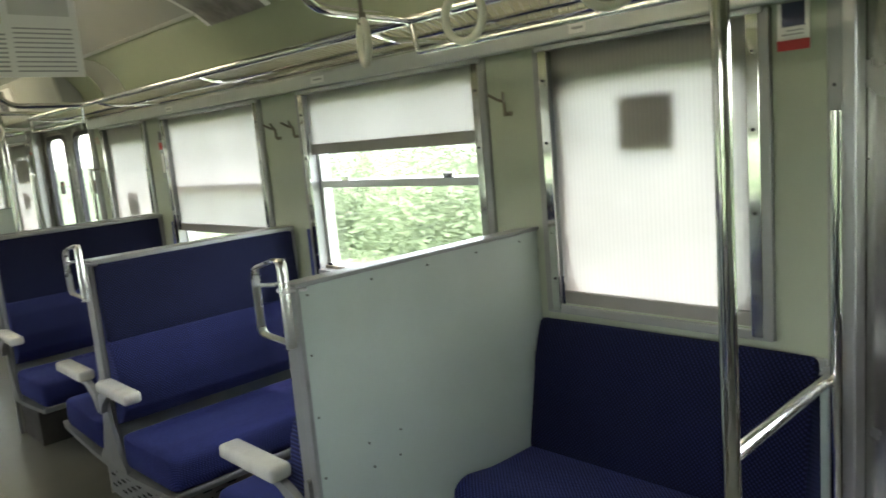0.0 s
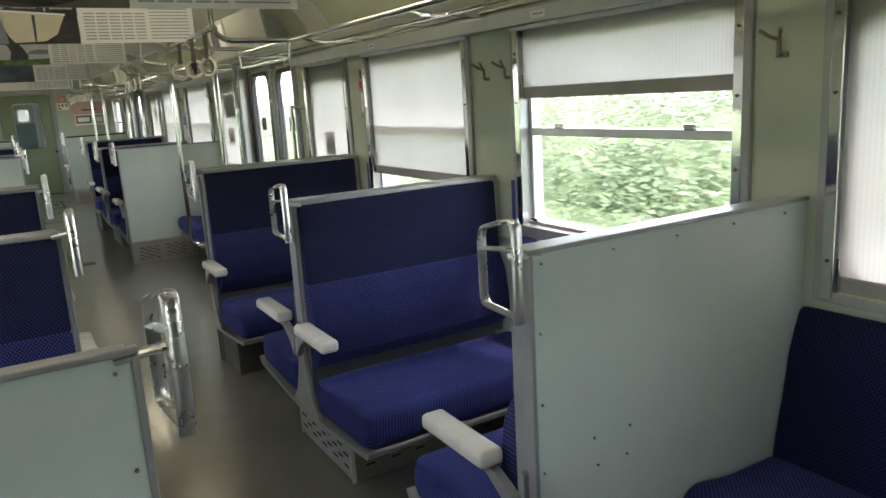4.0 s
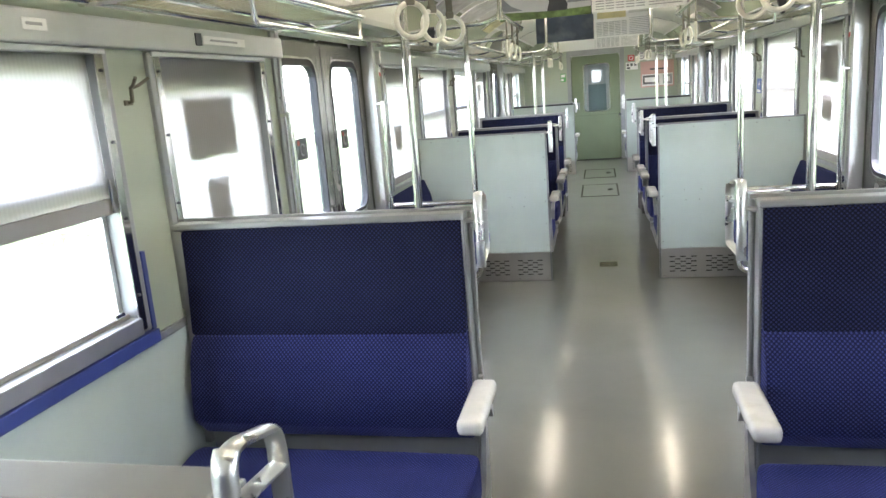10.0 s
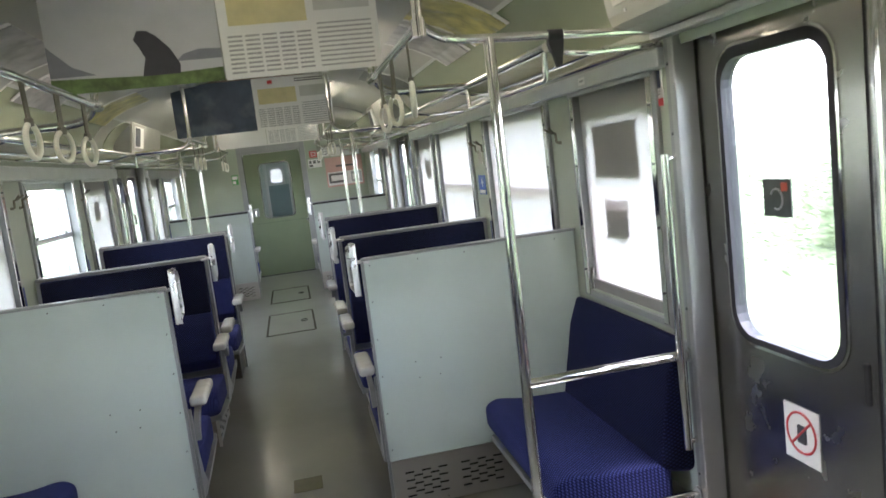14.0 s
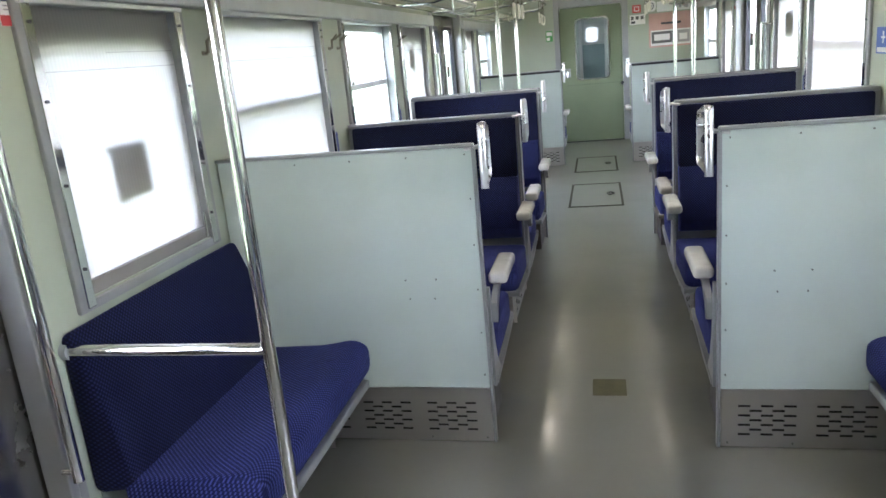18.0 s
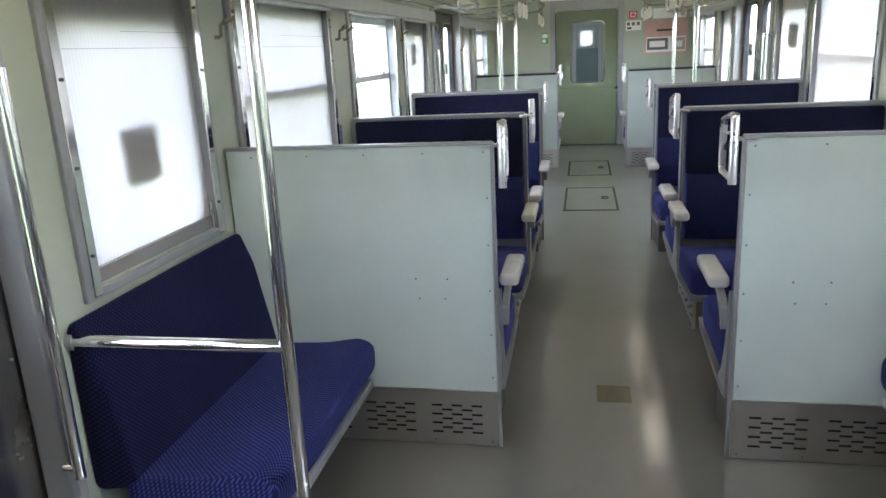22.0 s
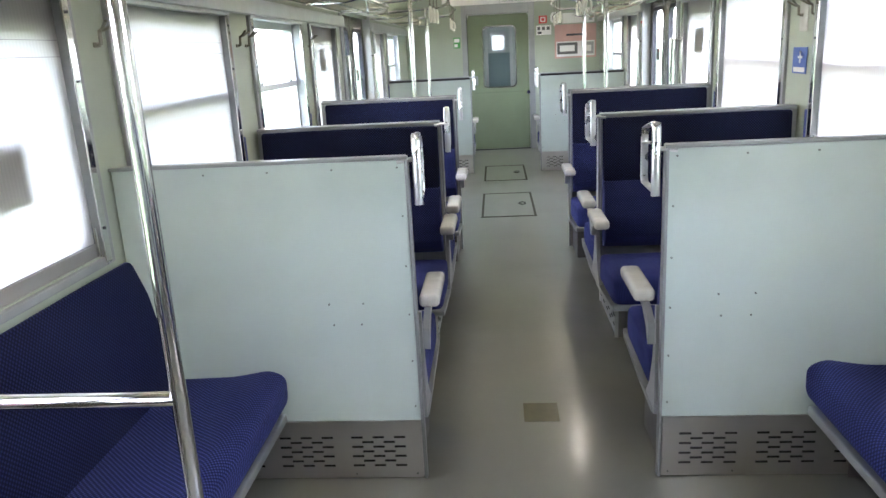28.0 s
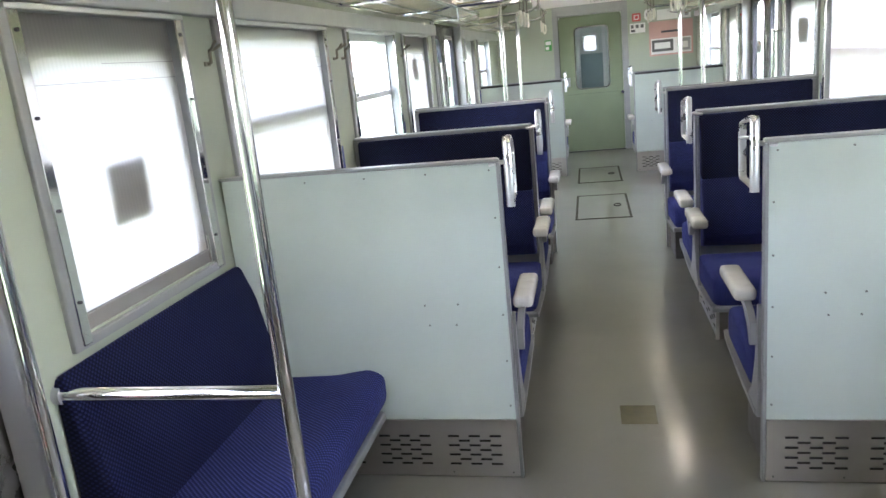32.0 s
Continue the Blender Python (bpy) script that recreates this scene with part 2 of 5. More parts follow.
M_ALU = mat("aluminium_trim", (0.60, 0.61, 0.60), 0.38, 0.85, 0.05, 8.0, 0.03, 200, 0.08)
M_FRAMEP = mat("grey_painted_frame", (0.29, 0.30, 0.30), 0.34, 0.35, 0.05, 8.0, 0.03, 200, 0.06)
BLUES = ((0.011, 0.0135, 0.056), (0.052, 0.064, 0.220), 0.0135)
# One cloth: shade is put into the back's blues, light into lumbar and seat.
M_BACK_SHADED = plush("blue_moquette_back_shaded", (0.0055, 0.0064, 0.0155), (0.024, 0.029, 0.082), 0.0128, "X", "Z", 0.3)
M_LUMBAR_LIT = plush("blue_moquette_lumbar_lit", (0.0100, 0.0120, 0.042), (0.040, 0.049, 0.160), 0.0122, "X", "Z", 0.3)
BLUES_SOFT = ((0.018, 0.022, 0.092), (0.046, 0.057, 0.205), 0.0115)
M_SEAT_LIT = plush("blue_moquette_seat_lit", *BLUES_SOFT, "XZ", "YZ")
# Side benches, same cloth: the shaded backrest gets darker blues than the lit cushion.
M_SIDE_SHADED = plush("blue_moquette_side_shaded", (0.0042, 0.0055, 0.018), (0.015, 0.019, 0.062), 0.013, "YX", "Z")
M_SIDE_SEAT_LIT = plush("blue_moquette_side_seat_lit", *BLUES, "YZ", "XZ")
M_WHITE = mat("cream_plastic", (0.60, 0.59, 0.545), 0.22, 0, 0.05, 14.0, 0.02, 200, 0.08, stain=(0.4, 0.38, 0.33), stain_scale=20, stain_amount=0.3)
M_RING = mat("ivory_strap_ring", (0.72, 0.70, 0.60), 0.35, 0, 0.03, 10)
M_BRONZE = mat("brown_rail", (0.20, 0.155, 0.11), 0.4, 0.4, 0.1, 14)
M_STRAP = mat("dark_strap", (0.15, 0.14, 0.11), 0.7, 0, 0.1, 20)
M_RUBBER = mat("black_rubber", (0.013, 0.013, 0.018), 0.6, 0, 0.1, 20)
M_BLIND = cloth_blind("white_blind_cloth", (0.60, 0.585, 0.563))
M_CREASE = mat("blind_seam", (0.30, 0.29, 0.28), 0.9)
M_BLINDBAR = mat("blind_bar_grey", (0.27, 0.26, 0.25), 0.45, 0.3, 0.05, 10)
M_POCKET = mat("grey_beige_pocket", (0.25, 0.235, 0.21), 0.5, 0.1, 0.08, 12)
M_GLASS = glass_mat("window_glass")
M_BLUE = mat("blue_sill_paint", (0.04, 0.06, 0.22), 0.4, 0, 0.06, 8)
M_DARK = mat("dark_slot", (0.012, 0.012, 0.012), 0.8, 0, 0.1, 10)
M_PAPER = mat("white_paper", (0.78, 0.775, 0.755), 0.55, 0, 0.03, 3.0)
M_INK = mat("grey_print", (0.36, 0.36, 0.36), 0.6, 0, 0.1, 30)
M_INKD = mat("dark_print", (0.05, 0.05, 0.06), 0.6, 0, 0.1, 30)
M_INKG = mat("dim_print", (0.12, 0.12, 0.12), 0.6, 0, 0.2, 30)
M_YEL = mat("yellow_print", (0.62, 0.56, 0.30), 0.6, 0, 0.1, 12)
M_RED = mat("red_print", (0.55, 0.05, 0.05), 0.5, 0, 0.1, 12)
M_ORANGE = mat("orange_print", (0.42, 0.06, 0.03), 0.5)
M_STICKER = mat("dark_green_print", (0.03, 0.04, 0.032), 0.4, 0, 0.4, 25)
M_NEXT = mat("next_car_wall", (0.47, 0.52, 0.49), 0.4, 0, 0.05, 3.0)
M_NEXT_DOOR = mat("next_car_door", (0.20, 0.27, 0.28), 0.4, 0, 0.05, 3.0)
M_LAMP = emit("fluorescent_tube_glow", (1.0, 0.95, 0.68), 1.5)
M_GROUND = mat("grassy_ground", (0.10, 0.135, 0.06), 0.95, 0, 0.5, 0.6, 0.3, 20, stain=(0.34, 0.33, 0.28), stain_scale=0.3, stain_amount=0.8)
M_LEAF = mat("hedge_leaves", (0.17, 0.21, 0.11), 0.8, 0, 0.5, 0.45)

# ---- mesh tools ----
def part(name, bm, material, parent=None, label="", smooth=False):
    me = bpy.data.meshes.new(name)
    bmesh.ops.recalc_face_normals(bm, faces=bm.faces)
    if smooth:
        for f in bm.faces:
            f.smooth = True
    bm.to_mesh(me)
    bm.free()
    me.materials.append(material)
    ob = new(name, me)
    if smooth:
        me.set_sharp_from_angle(angle=radians(40))
    if parent:
        ob.parent = parent
    if label:
        ob["label"] = label
    return ob


def box(x0, x1, y0, y1, z0, z1, bevel=0.0, bm=None, seg=2):
    own = bmesh.new()
    vs = [own.verts.new((x, y, z)) for x in (x0, x1) for y in (y0, y1) for z in (z0, z1)]
    for q in ((0, 1, 3, 2), (4, 6, 7, 5), (0, 4, 5, 1), (2, 3, 7, 6), (0, 2, 6, 4), (1, 5, 7, 3)):
        own.faces.new([vs[i] for i in q])
    if bevel:
        bmesh.ops.bevel(own, geom=own.edges[:], offset=bevel, segments=seg, profile=0.5, affect="EDGES")
    if bm is None:
        return own
    merge(bm, own)
    return bm


def merge(bm, other):
    tmp = bpy.data.meshes.new("tmp")
    other.to_mesh(tmp)
    other.free()
    bm.from_mesh(tmp)
    bpy.data.meshes.remove(tmp)
    return bm


def tube(points, r, seg=10, bm=None, closed=False, flat=1.0):
    """A pipe along points."""
    bm = bm or bmesh.new()
    pts = [Vector(p) for p in points]
    rings = []
    n = len(pts)
    ref = None
    for i, p in enumerate(pts):
        a = pts[(i - 1) % n] if (closed or i) else p
        b = pts[(i + 1) % n] if (closed or i < n - 1) else p
        d = (b - a).normalized()
        if ref is None:
            ref = Vector((0, 0, 1)) if abs(d.z) < 0.9 else Vector((0, 1, 0))
        u = (ref - d * ref.dot(d))
        u = u.normalized() if u.length > 1e-4 else d.orthogonal().normalized()
        v = d.cross(u)
        ref = u
        rings.append([bm.verts.new(p + (u * math.cos(t) + v * math.sin(t) * flat) * r) for t in [2 * math.pi * k / seg for k in range(seg)]])
    for i in range(n if closed else n - 1):
        a, b = rings[i], rings[(i + 1) % n]
        for k in range(seg):
            bm.faces.new((a[k], a[(k + 1) % seg], b[(k + 1) % seg], b[k]))
    if not closed:
        bm.faces.new(rings[0][::-1])
        bm.faces.new(rings[-1])
    return bm


def bend(points, r, steps=5):
    """Rounds the inner corners of a line of points by radius r."""
    pts = [Vector(p) for p in points]
    out = [pts[0]]
    for a, p, b in zip(pts, pts[1:], pts[2:]):
        ra = min(r, (p - a).length * 0.49, (b - p).length * 0.49)
        s, e = p + (a - p).normalized() * ra, p + (b - p).normalized() * ra
        for k in range(steps + 1):
            t = k / steps
            out.append(s * (1 - t) ** 2 + p * 2 * t * (1 - t) + e * t * t)
    return out + [pts[-1]]


def prism(profile, axis, a0, a1, bm=None):
    """A closed outline of 2D points extruded along an axis: 'x' takes (y, z), 'y' takes (x, z), 'z' takes (x, y)."""
    bm = bm or bmesh.new()
    def at(p, a):
        return {"x": (a, p[0], p[1]), "y": (p[0], a, p[1]), "z": (p[0], p[1], a)}[axis]
    r0 = [bm.verts.new(at(p, a0)) for p in profile]
    r1 = [bm.verts.new(at(p, a1)) for p in profile]
    n = len(profile)
    for i in range(n):
        bm.faces.new((r0[i], r0[(i + 1) % n], r1[(i + 1) % n], r1[i]))
    bm.faces.new(r0[::-1])
    bm.faces.new(r1)
    return bm


def rounded(x0, x1, y0, y1, r, k=5):
    """A rounded rectangle as 2D points, anticlockwise."""
    out = []
    for cx, cy, a in ((x1 - r, y0 + r, -90), (x1 - r, y1 - r, 0), (x0 + r, y1 - r, 90), (x0 + r, y0 + r, 180)):
        for i in range(k + 1):
            t = radians(a + 90 * i / k)
            out.append((cx + r * math.cos(t), cy + r * math.sin(t)))
    return out


def ring_plate(outer, inner, x0, x1):
    """A plate in the y-z plane between two outlines of as many points, from x0 to x1."""
    bm = bmesh.new()
    loops = [[bm.verts.new((x, *p)) for p in o] for x in (x0, x1) for o in (outer, inner)]
    o0, i0, o1, i1 = loops
    n = len(outer)
    for k in range(n):
        j = (k + 1) % n
        for a, b in ((o0, i0), (i0, i1), (i1, o1), (o1, o0)):
            bm.faces.new((a[k], a[j], b[j], b[k]))
    return bm


def rect_like(x0, x1, y0, y1, k=5):
    """A plain rectangle with the same number of points as rounded()."""
    out = []
    for sx, sy, ax in ((1, -1, 0), (1, 1, 1), (-1, 1, 2), (-1, -1, 3)):
        cx, cy = (x1 if sx > 0 else x0), (y1 if sy > 0 else y0)
        w, h = (x1 - x0) * 0.12, (y1 - y0) * 0.12
        for i in range(k + 1):
            t = (i - k / 2) / (k / 2)
            if t == 0 or abs(t) < 1e-6:
                out.append((cx, cy))
                continue
            before, after = abs(min(t, 0)), max(t, 0)
            horizontal_first = ax in (0, 2)
            if horizontal_first:
                out.append((cx - sx * w * before, cy - sy * h * after))
            else:
                out.append((cx - sx * w * after, cy - sy * h * before))
    return out


def thing(name, label, category, group="", kind=""):
    return tagged(new(name), label, category, group, kind)


# ---- plan ----
WALL = 1.315
DOORS = (0.0, 6.125, 12.245)
END, SOUTH = 15.95, -1.9
XA = 0.383
TOP = 1.09
SIDE = {"right": 1, "left": -1}

BOTTOM, HEAD = 0.845, 1.65


def wall_mesh(holes, a0, a1, z0, z1, x0, x1):
    """A wall in the y-z plane, x0 to x1 thick, with rectangular holes (y0, y1, z0, z1) right through it."""
    ys = sorted({a0, a1, *[v for h in holes for v in h[:2]]})
    zs = sorted({z0, z1, *[v for h in holes for v in h[2:]]})
    solid = lambda i, j: 0 <= i < len(ys) - 1 and 0 <= j < len(zs) - 1 and not any(
        h[0] < (ys[i] + ys[i + 1]) / 2 < h[1] and h[2] < (zs[j] + zs[j + 1]) / 2 < h[3] for h in holes)
    bm = bmesh.new()
    def quad(*p):
        bm.faces.new([bm.verts.new(v) for v in p])
    for i in range(len(ys) - 1):
        for j in range(len(zs) - 1):
            if not solid(i, j):
                continue
            ya, yb, za, zb = ys[i], ys[i + 1], zs[j], zs[j + 1]
            for x in (x0, x1):
                quad((x, ya, za), (x, yb, za), (x, yb, zb), (x, ya, zb))
            for di, dj, p, q in ((-1, 0, (ya, za), (ya, zb)), (1, 0, (yb, za), (yb, zb)), (0, -1, (ya, za), (yb, za)), (0, 1, (ya, zb), (yb, zb))):
                if not solid(i + di, j + dj):
                    quad((x0, *p), (x1, *p), (x1, *q), (x0, *q))
    bmesh.ops.remove_doubles(bm, verts=bm.verts, dist=1e-5)
    return bm


# side, near y, far y, blind foot (None: rolled right up), dark squares
WINDOWS = [
    ("right", 0.88, 1.535, 0.885, [(1.205, 1.404, 0.088, 0.078)]),
    ("right", 1.81, 2.865, 1.42, []),
    ("right", 3.24, 4.29, 1.035, []),
    ("right", 4.57, 5.245, 0.885, [(4.95, 1.148, 0.08, 0.073)]),
    ("left", 0.88, 1.535, 0.885, [(1.205, 1.404, 0.088, 0.078)]),
    ("left", 1.81, 2.865, 1.30, []),
    ("left", 3.24, 4.25, 1.21, []),
    ("left", 4.505, 5.24, 0.885, [(4.845, 1.367, 0.17, 0.101), (4.835, 1.107, 0.075, 0.083)]),
    ("right", 6.945, 7.61, 0.885, [(7.31, 1.413, 0.188, 0.103), (7.335, 1.155, 0.1, 0.075)]),
    ("right", 7.94, 9.005, 0.885, []),
    ("right", 9.38, 10.45, 0.885, []),
    ("right", 10.63, 11.39, 0.885, [(11.04, 1.372, 0.118, 0.082)]),
    ("left", 6.945, 7.625, 0.885, [(7.28, 1.142, 0.087, 0.079)]),
    ("left", 7.885, 8.92, 0.885, []),
    ("left", 9.26, 10.22, None, []),
    ("left", 10.48, 11.25, 0.885, [(10.875, 1.368, 0.08, 0.075)]),
    ("right", 13.15, 13.75, 0.885, []),
    ("right", 14.1, 15.05, None, []),
    ("left", 13.12, 13.7, 0.885, []),
    ("left", 14.0, 14.95, None, []),
]
HALF_DOOR = 0.665
DROP = {"right": 0.0, "left": 0.045}
SHIFT = {"right": 0.0, "left": 0.05}
DOOR_TOP = 1.81

# ---- structure ----
bm = bmesh.new()
box(-1.45, 1.45, SOUTH - 0.1, END + 2.3, -0.06, 0.0, bm=bm)
floor = tagged(part("floor", bm, M_FLOOR), "worn grey-beige vinyl train floor", "floor", kind="structure")

for side, s in SIDE.items():
    holes = [(a, b, BOTTOM, HEAD - DROP[side]) for w, a, b, _, _ in WINDOWS if w == side]
    holes += [(d - SHIFT[side] - HALF_DOOR, d - SHIFT[side] + HALF_DOOR, 0.0, DOOR_TOP) for d in DOORS]
    bm = wall_mesh(holes, SOUTH, END, 0.0, 2.0, s * WALL, s * (WALL + 0.11))
    tagged(part("wall_" + side, bm, M_GREEN), "light green laminate side wall of a train car", "wall", kind="structure")

# pale lower wall with a thin rail under the windows
for side, s in SIDE.items():
    for y0, y1 in ((DOORS[0] + HALF_DOOR + 0.055, DOORS[1] - HALF_DOOR - 0.055), (DOORS[1] + HALF_DOOR + 0.055, DOORS[2] - HALF_DOOR - 0.055), (DOORS[2] + HALF_DOOR + 0.055, END - 0.01)):
        tagged(part("trim", box(*sorted((s * (WALL - 0.004), s * (WALL + 0.01))), y0, y1, 0.0, 0.765), M_PANEL), "pale blue-green lower wall panel", "trim", kind="structure")
        tagged(part("trim", box(*sorted((s * (WALL - 0.012), s * (WALL + 0.01))), y0, y1, 0.765, 0.79, 0.003), M_FRAMEP), "thin grey rail along the wall", "trim", kind="structure")

# ceiling: flat middle, cove and green upper wall in one curved shell
HALF = [(1.325, 1.71), (1.31, 1.82), (1.27, 1.91), (1.205, 1.99), (1.11, 2.06), (1.0, 2.115), (0.82, 2.17), (0.56, 2.225), (0.25, 2.275), (0.0, 2.285)]
def shell(points, y0, y1, t=0.02):
    inner = points
    outer = [(x * 1.02, z + t) for x, z in points]
    return prism(inner + outer[::-1], "y", y0, y1)
prof = HALF[4:] + [(-x, z) for x, z in HALF[4:-1][::-1]]
tagged(part("ceiling", shell(prof, SOUTH, END + 2.3), M_CEIL, smooth=True), "off-white glossy curved train ceiling", "ceiling", kind="structure")
for side, s in SIDE.items():
    bm = shell([(s * x, z) for x, z in HALF[:5]], SOUTH, END)
    tagged(part("trim", bm, M_COVE, smooth=True), "glossy pale green cove above the windows", "trim", kind="structure")
    bm = bmesh.new()
    for y0, y1 in ((DOORS[0] + HALF_DOOR + 0.05, DOORS[1] - HALF_DOOR - 0.05), (DOORS[1] + HALF_DOOR + 0.05, DOORS[2] - HALF_DOOR - 0.05), (DOORS[2] + HALF_DOOR + 0.05, END - 0.01)):
        box(*sorted((s * (WALL - 0.035), s * (WALL + 0.02))), y0, y1, 1.655 - DROP[side], 1.715 - DROP[side] * 0.6, 0.006, bm)
    tagged(part("trim", bm, M_ALU), "aluminium ledge running over the windows", "trim", kind="structure")

# Added wall, out of view: closes the car where it would run on.
bm = wall_mesh([], -1.45, 1.45, 0.0, 2.3, 0, 0.08)
bm.transform(Matrix.Rotation(radians(90), 4, "Z"))
bm.transform(Matrix.Translation((0, SOUTH, 0)))
tagged(part("wall_south", bm, M_GREEN), "added plain green wall closing the unseen rear", "wall", kind="structure")
bm = wall_mesh([(-0.47, 0.36, 0.0, 1.824)], -1.45, 1.45, 0.0, 2.3, 0, 0.08)
bm.transform(Matrix.Rotation(radians(-90), 4, "Z"))
bm.transform(Matrix.Translation((0, END + 0.08, 0)))
tagged(part("wall_north", bm, M_GREEN), "light green laminate end wall of the car", "wall", kind="structure")

# ---- windows ----
def window(i, side, a, b, foot, squares):
    s = SIDE[side]
    head = HEAD - DROP[side]
    w = thing(f"window_{i + 1}", "aluminium-framed train window" + (" with its white roller blind down" if foot and foot < 1 else " with its blind half down" if foot else " with the blind rolled up"), "window", kind="structure")
    X = lambda v: s * v
    def bx(x0, x1, *r, bevel=0.0, bm=None):
        return box(*sorted((X(x0), X(x1))), *r, bevel, bm)
    fr = bmesh.new()
    wide = b - a > 0.8
    rise = BOTTOM + 0.02 if wide else BOTTOM - 0.004
    for y0, y1, z0, z1 in ((a - 0.035, a + 0.012, BOTTOM - 0.03, head + 0.0), (b - 0.012, b + 0.035, BOTTOM - 0.03, head + 0.0), (a + 0.012, b - 0.012, BOTTOM - 0.03, rise)):
        bx(WALL - 0.014, WALL + 0.10, y0, y1, z0, z1, bevel=0.004, bm=fr)
    part("window_frame", fr, M_FRAMEP, w)
    mid = 1.243
    top = head - (0.05 if wide else 0.105)
    side_in = 0.03 if wide else 0.045
    sash = bmesh.new()
    o, inn = rect_like(a + 0.012, b - 0.012, BOTTOM + 0.02, head), rounded(a + side_in, b - side_in, BOTTOM + 0.035, top, 0.02 if wide else 0.08)
    merge(sash, ring_plate(o, inn, X(WALL + 0.040), X(WALL + 0.085)))
    part("sash", sash, M_ALU, w)
    if wide:
        part("sash_bar", bx(WALL + 0.034, WALL + 0.088, a + 0.03, b - 0.03, mid - 0.016, mid + 0.016, bevel=0.004), M_ALU, w)
        for z0, z1 in ((BOTTOM + 0.035, mid - 0.016), (mid + 0.016, top)):
            p = part("pane", bx(WALL + 0.066, WALL + 0.072, a + 0.03, b - 0.03, z0, z1), M_GLASS, w)
            p.visible_shadow = False
        for y in (a + 0.2 * (b - a), b - 0.2 * (b - a)) if foot is None or foot > 1.25 else ():
            part("catch", bx(WALL + 0.024, WALL + 0.036, y - 0.025, y + 0.025, mid + 0.014, mid + 0.034, bevel=0.004), M_CHROME, w)
        sill = bx(WALL - 0.024, WALL + 0.02, a - 0.056, b + 0.056, BOTTOM - 0.074, BOTTOM - 0.034, bevel=0.004)
        for y in (a - 0.046, b + 0.046):
            bx(WALL - 0.016, WALL + 0.02, y - 0.010, y + 0.010, BOTTOM - 0.034, BOTTOM + 0.20, bevel=0.003, bm=sill)
        part("window_sill", sill, M_BLUE, w, "blue-painted sill under the window")
        part("sill_ledge", bx(WALL - 0.022, WALL + 0.05, a + 0.013, b - 0.013, BOTTOM - 0.030, BOTTOM + 0.0195, bevel=0.004), M_ALU, w)
        part("track", bx(WALL + 0.012, WALL + 0.05, a + 0.02, b - 0.02, BOTTOM + 0.0195, BOTTOM + 0.034, bevel=0.003), M_POCKET, w)
        for y in (a + 0.07, b - 0.07):
            part("sash_latch", bx(WALL + 0.002, WALL + 0.03, y - 0.022, y + 0.022, BOTTOM + 0.034, BOTTOM + 0.05, bevel=0.005), M_CHROME, w)
    else:
        part("blind_pocket", bx(WALL + 0.032, WALL + 0.038, a + 0.013, b - 0.013, BOTTOM - 0.003, BOTTOM + 0.042), M_POCKET, w, "grey-beige pocket below the blind")
        p = part("pane", bx(WALL + 0.066, WALL + 0.072, a + side_in, b - side_in, BOTTOM + 0.035, top), M_GLASS, w)
        p.visible_shadow = False
    for y, z, h, hz in squares:
        part("sticker", bx(WALL + 0.033, WALL + 0.035, y - h, y + h, z - hz, z + hz), M_SQUARE, w, "dark square sign behind the blind")
    if foot:
        cl = bx(WALL + 0.018, WALL + 0.0195, a + 0.014, b - 0.014, foot, head + 0.04)
        part("blind", cl, M_BLIND, w, "white translucent roller blind cloth")
        if foot < 1 and a > 6 and s < 0:
            for k, z in enumerate((1.43, 1.475)):
                part("crease", bx(WALL + 0.0172, WALL + 0.018, a + 0.016 + 0.45 * k * (b - a), b - 0.016, z, z + 0.0018), M_CREASE, w)
        bar = bx(WALL + 0.008, WALL + 0.03, a + 0.014, b - 0.014, foot - 0.045, foot, bevel=0.003)
        part("blind_bar", bar, M_BLINDBAR, w)
        for y in (a + 0.024, b - 0.024):
            part("blind_catch", tube([(X(WALL + 0.002), y, foot - 0.04), (X(WALL + 0.002), y, foot + 0.05)], 0.006, 8), M_CHROME, w)
    for y in (a + 0.006, b - 0.006):
        part("guide_rail", bx(WALL - 0.018, WALL - 0.012, y - 0.016, y + 0.016, BOTTOM - 0.02, head - 0.004, bevel=0.002), M_CHROME, w)
        for z in (0.93, 1.15, 1.36, 1.55):
            part("guide_screw", tube([(X(WALL - 0.022), y, z), (X(WALL - 0.016), y, z)], 0.0045, 8), M_INKD, w)
    part("blind_box", bx(WALL - 0.022, WALL + 0.04, a - 0.02, b + 0.02, head - 0.012, head + 0.004, bevel=0.003), M_ALU, w)
    return w

for i, row in enumerate(WINDOWS):
    window(i, *row)

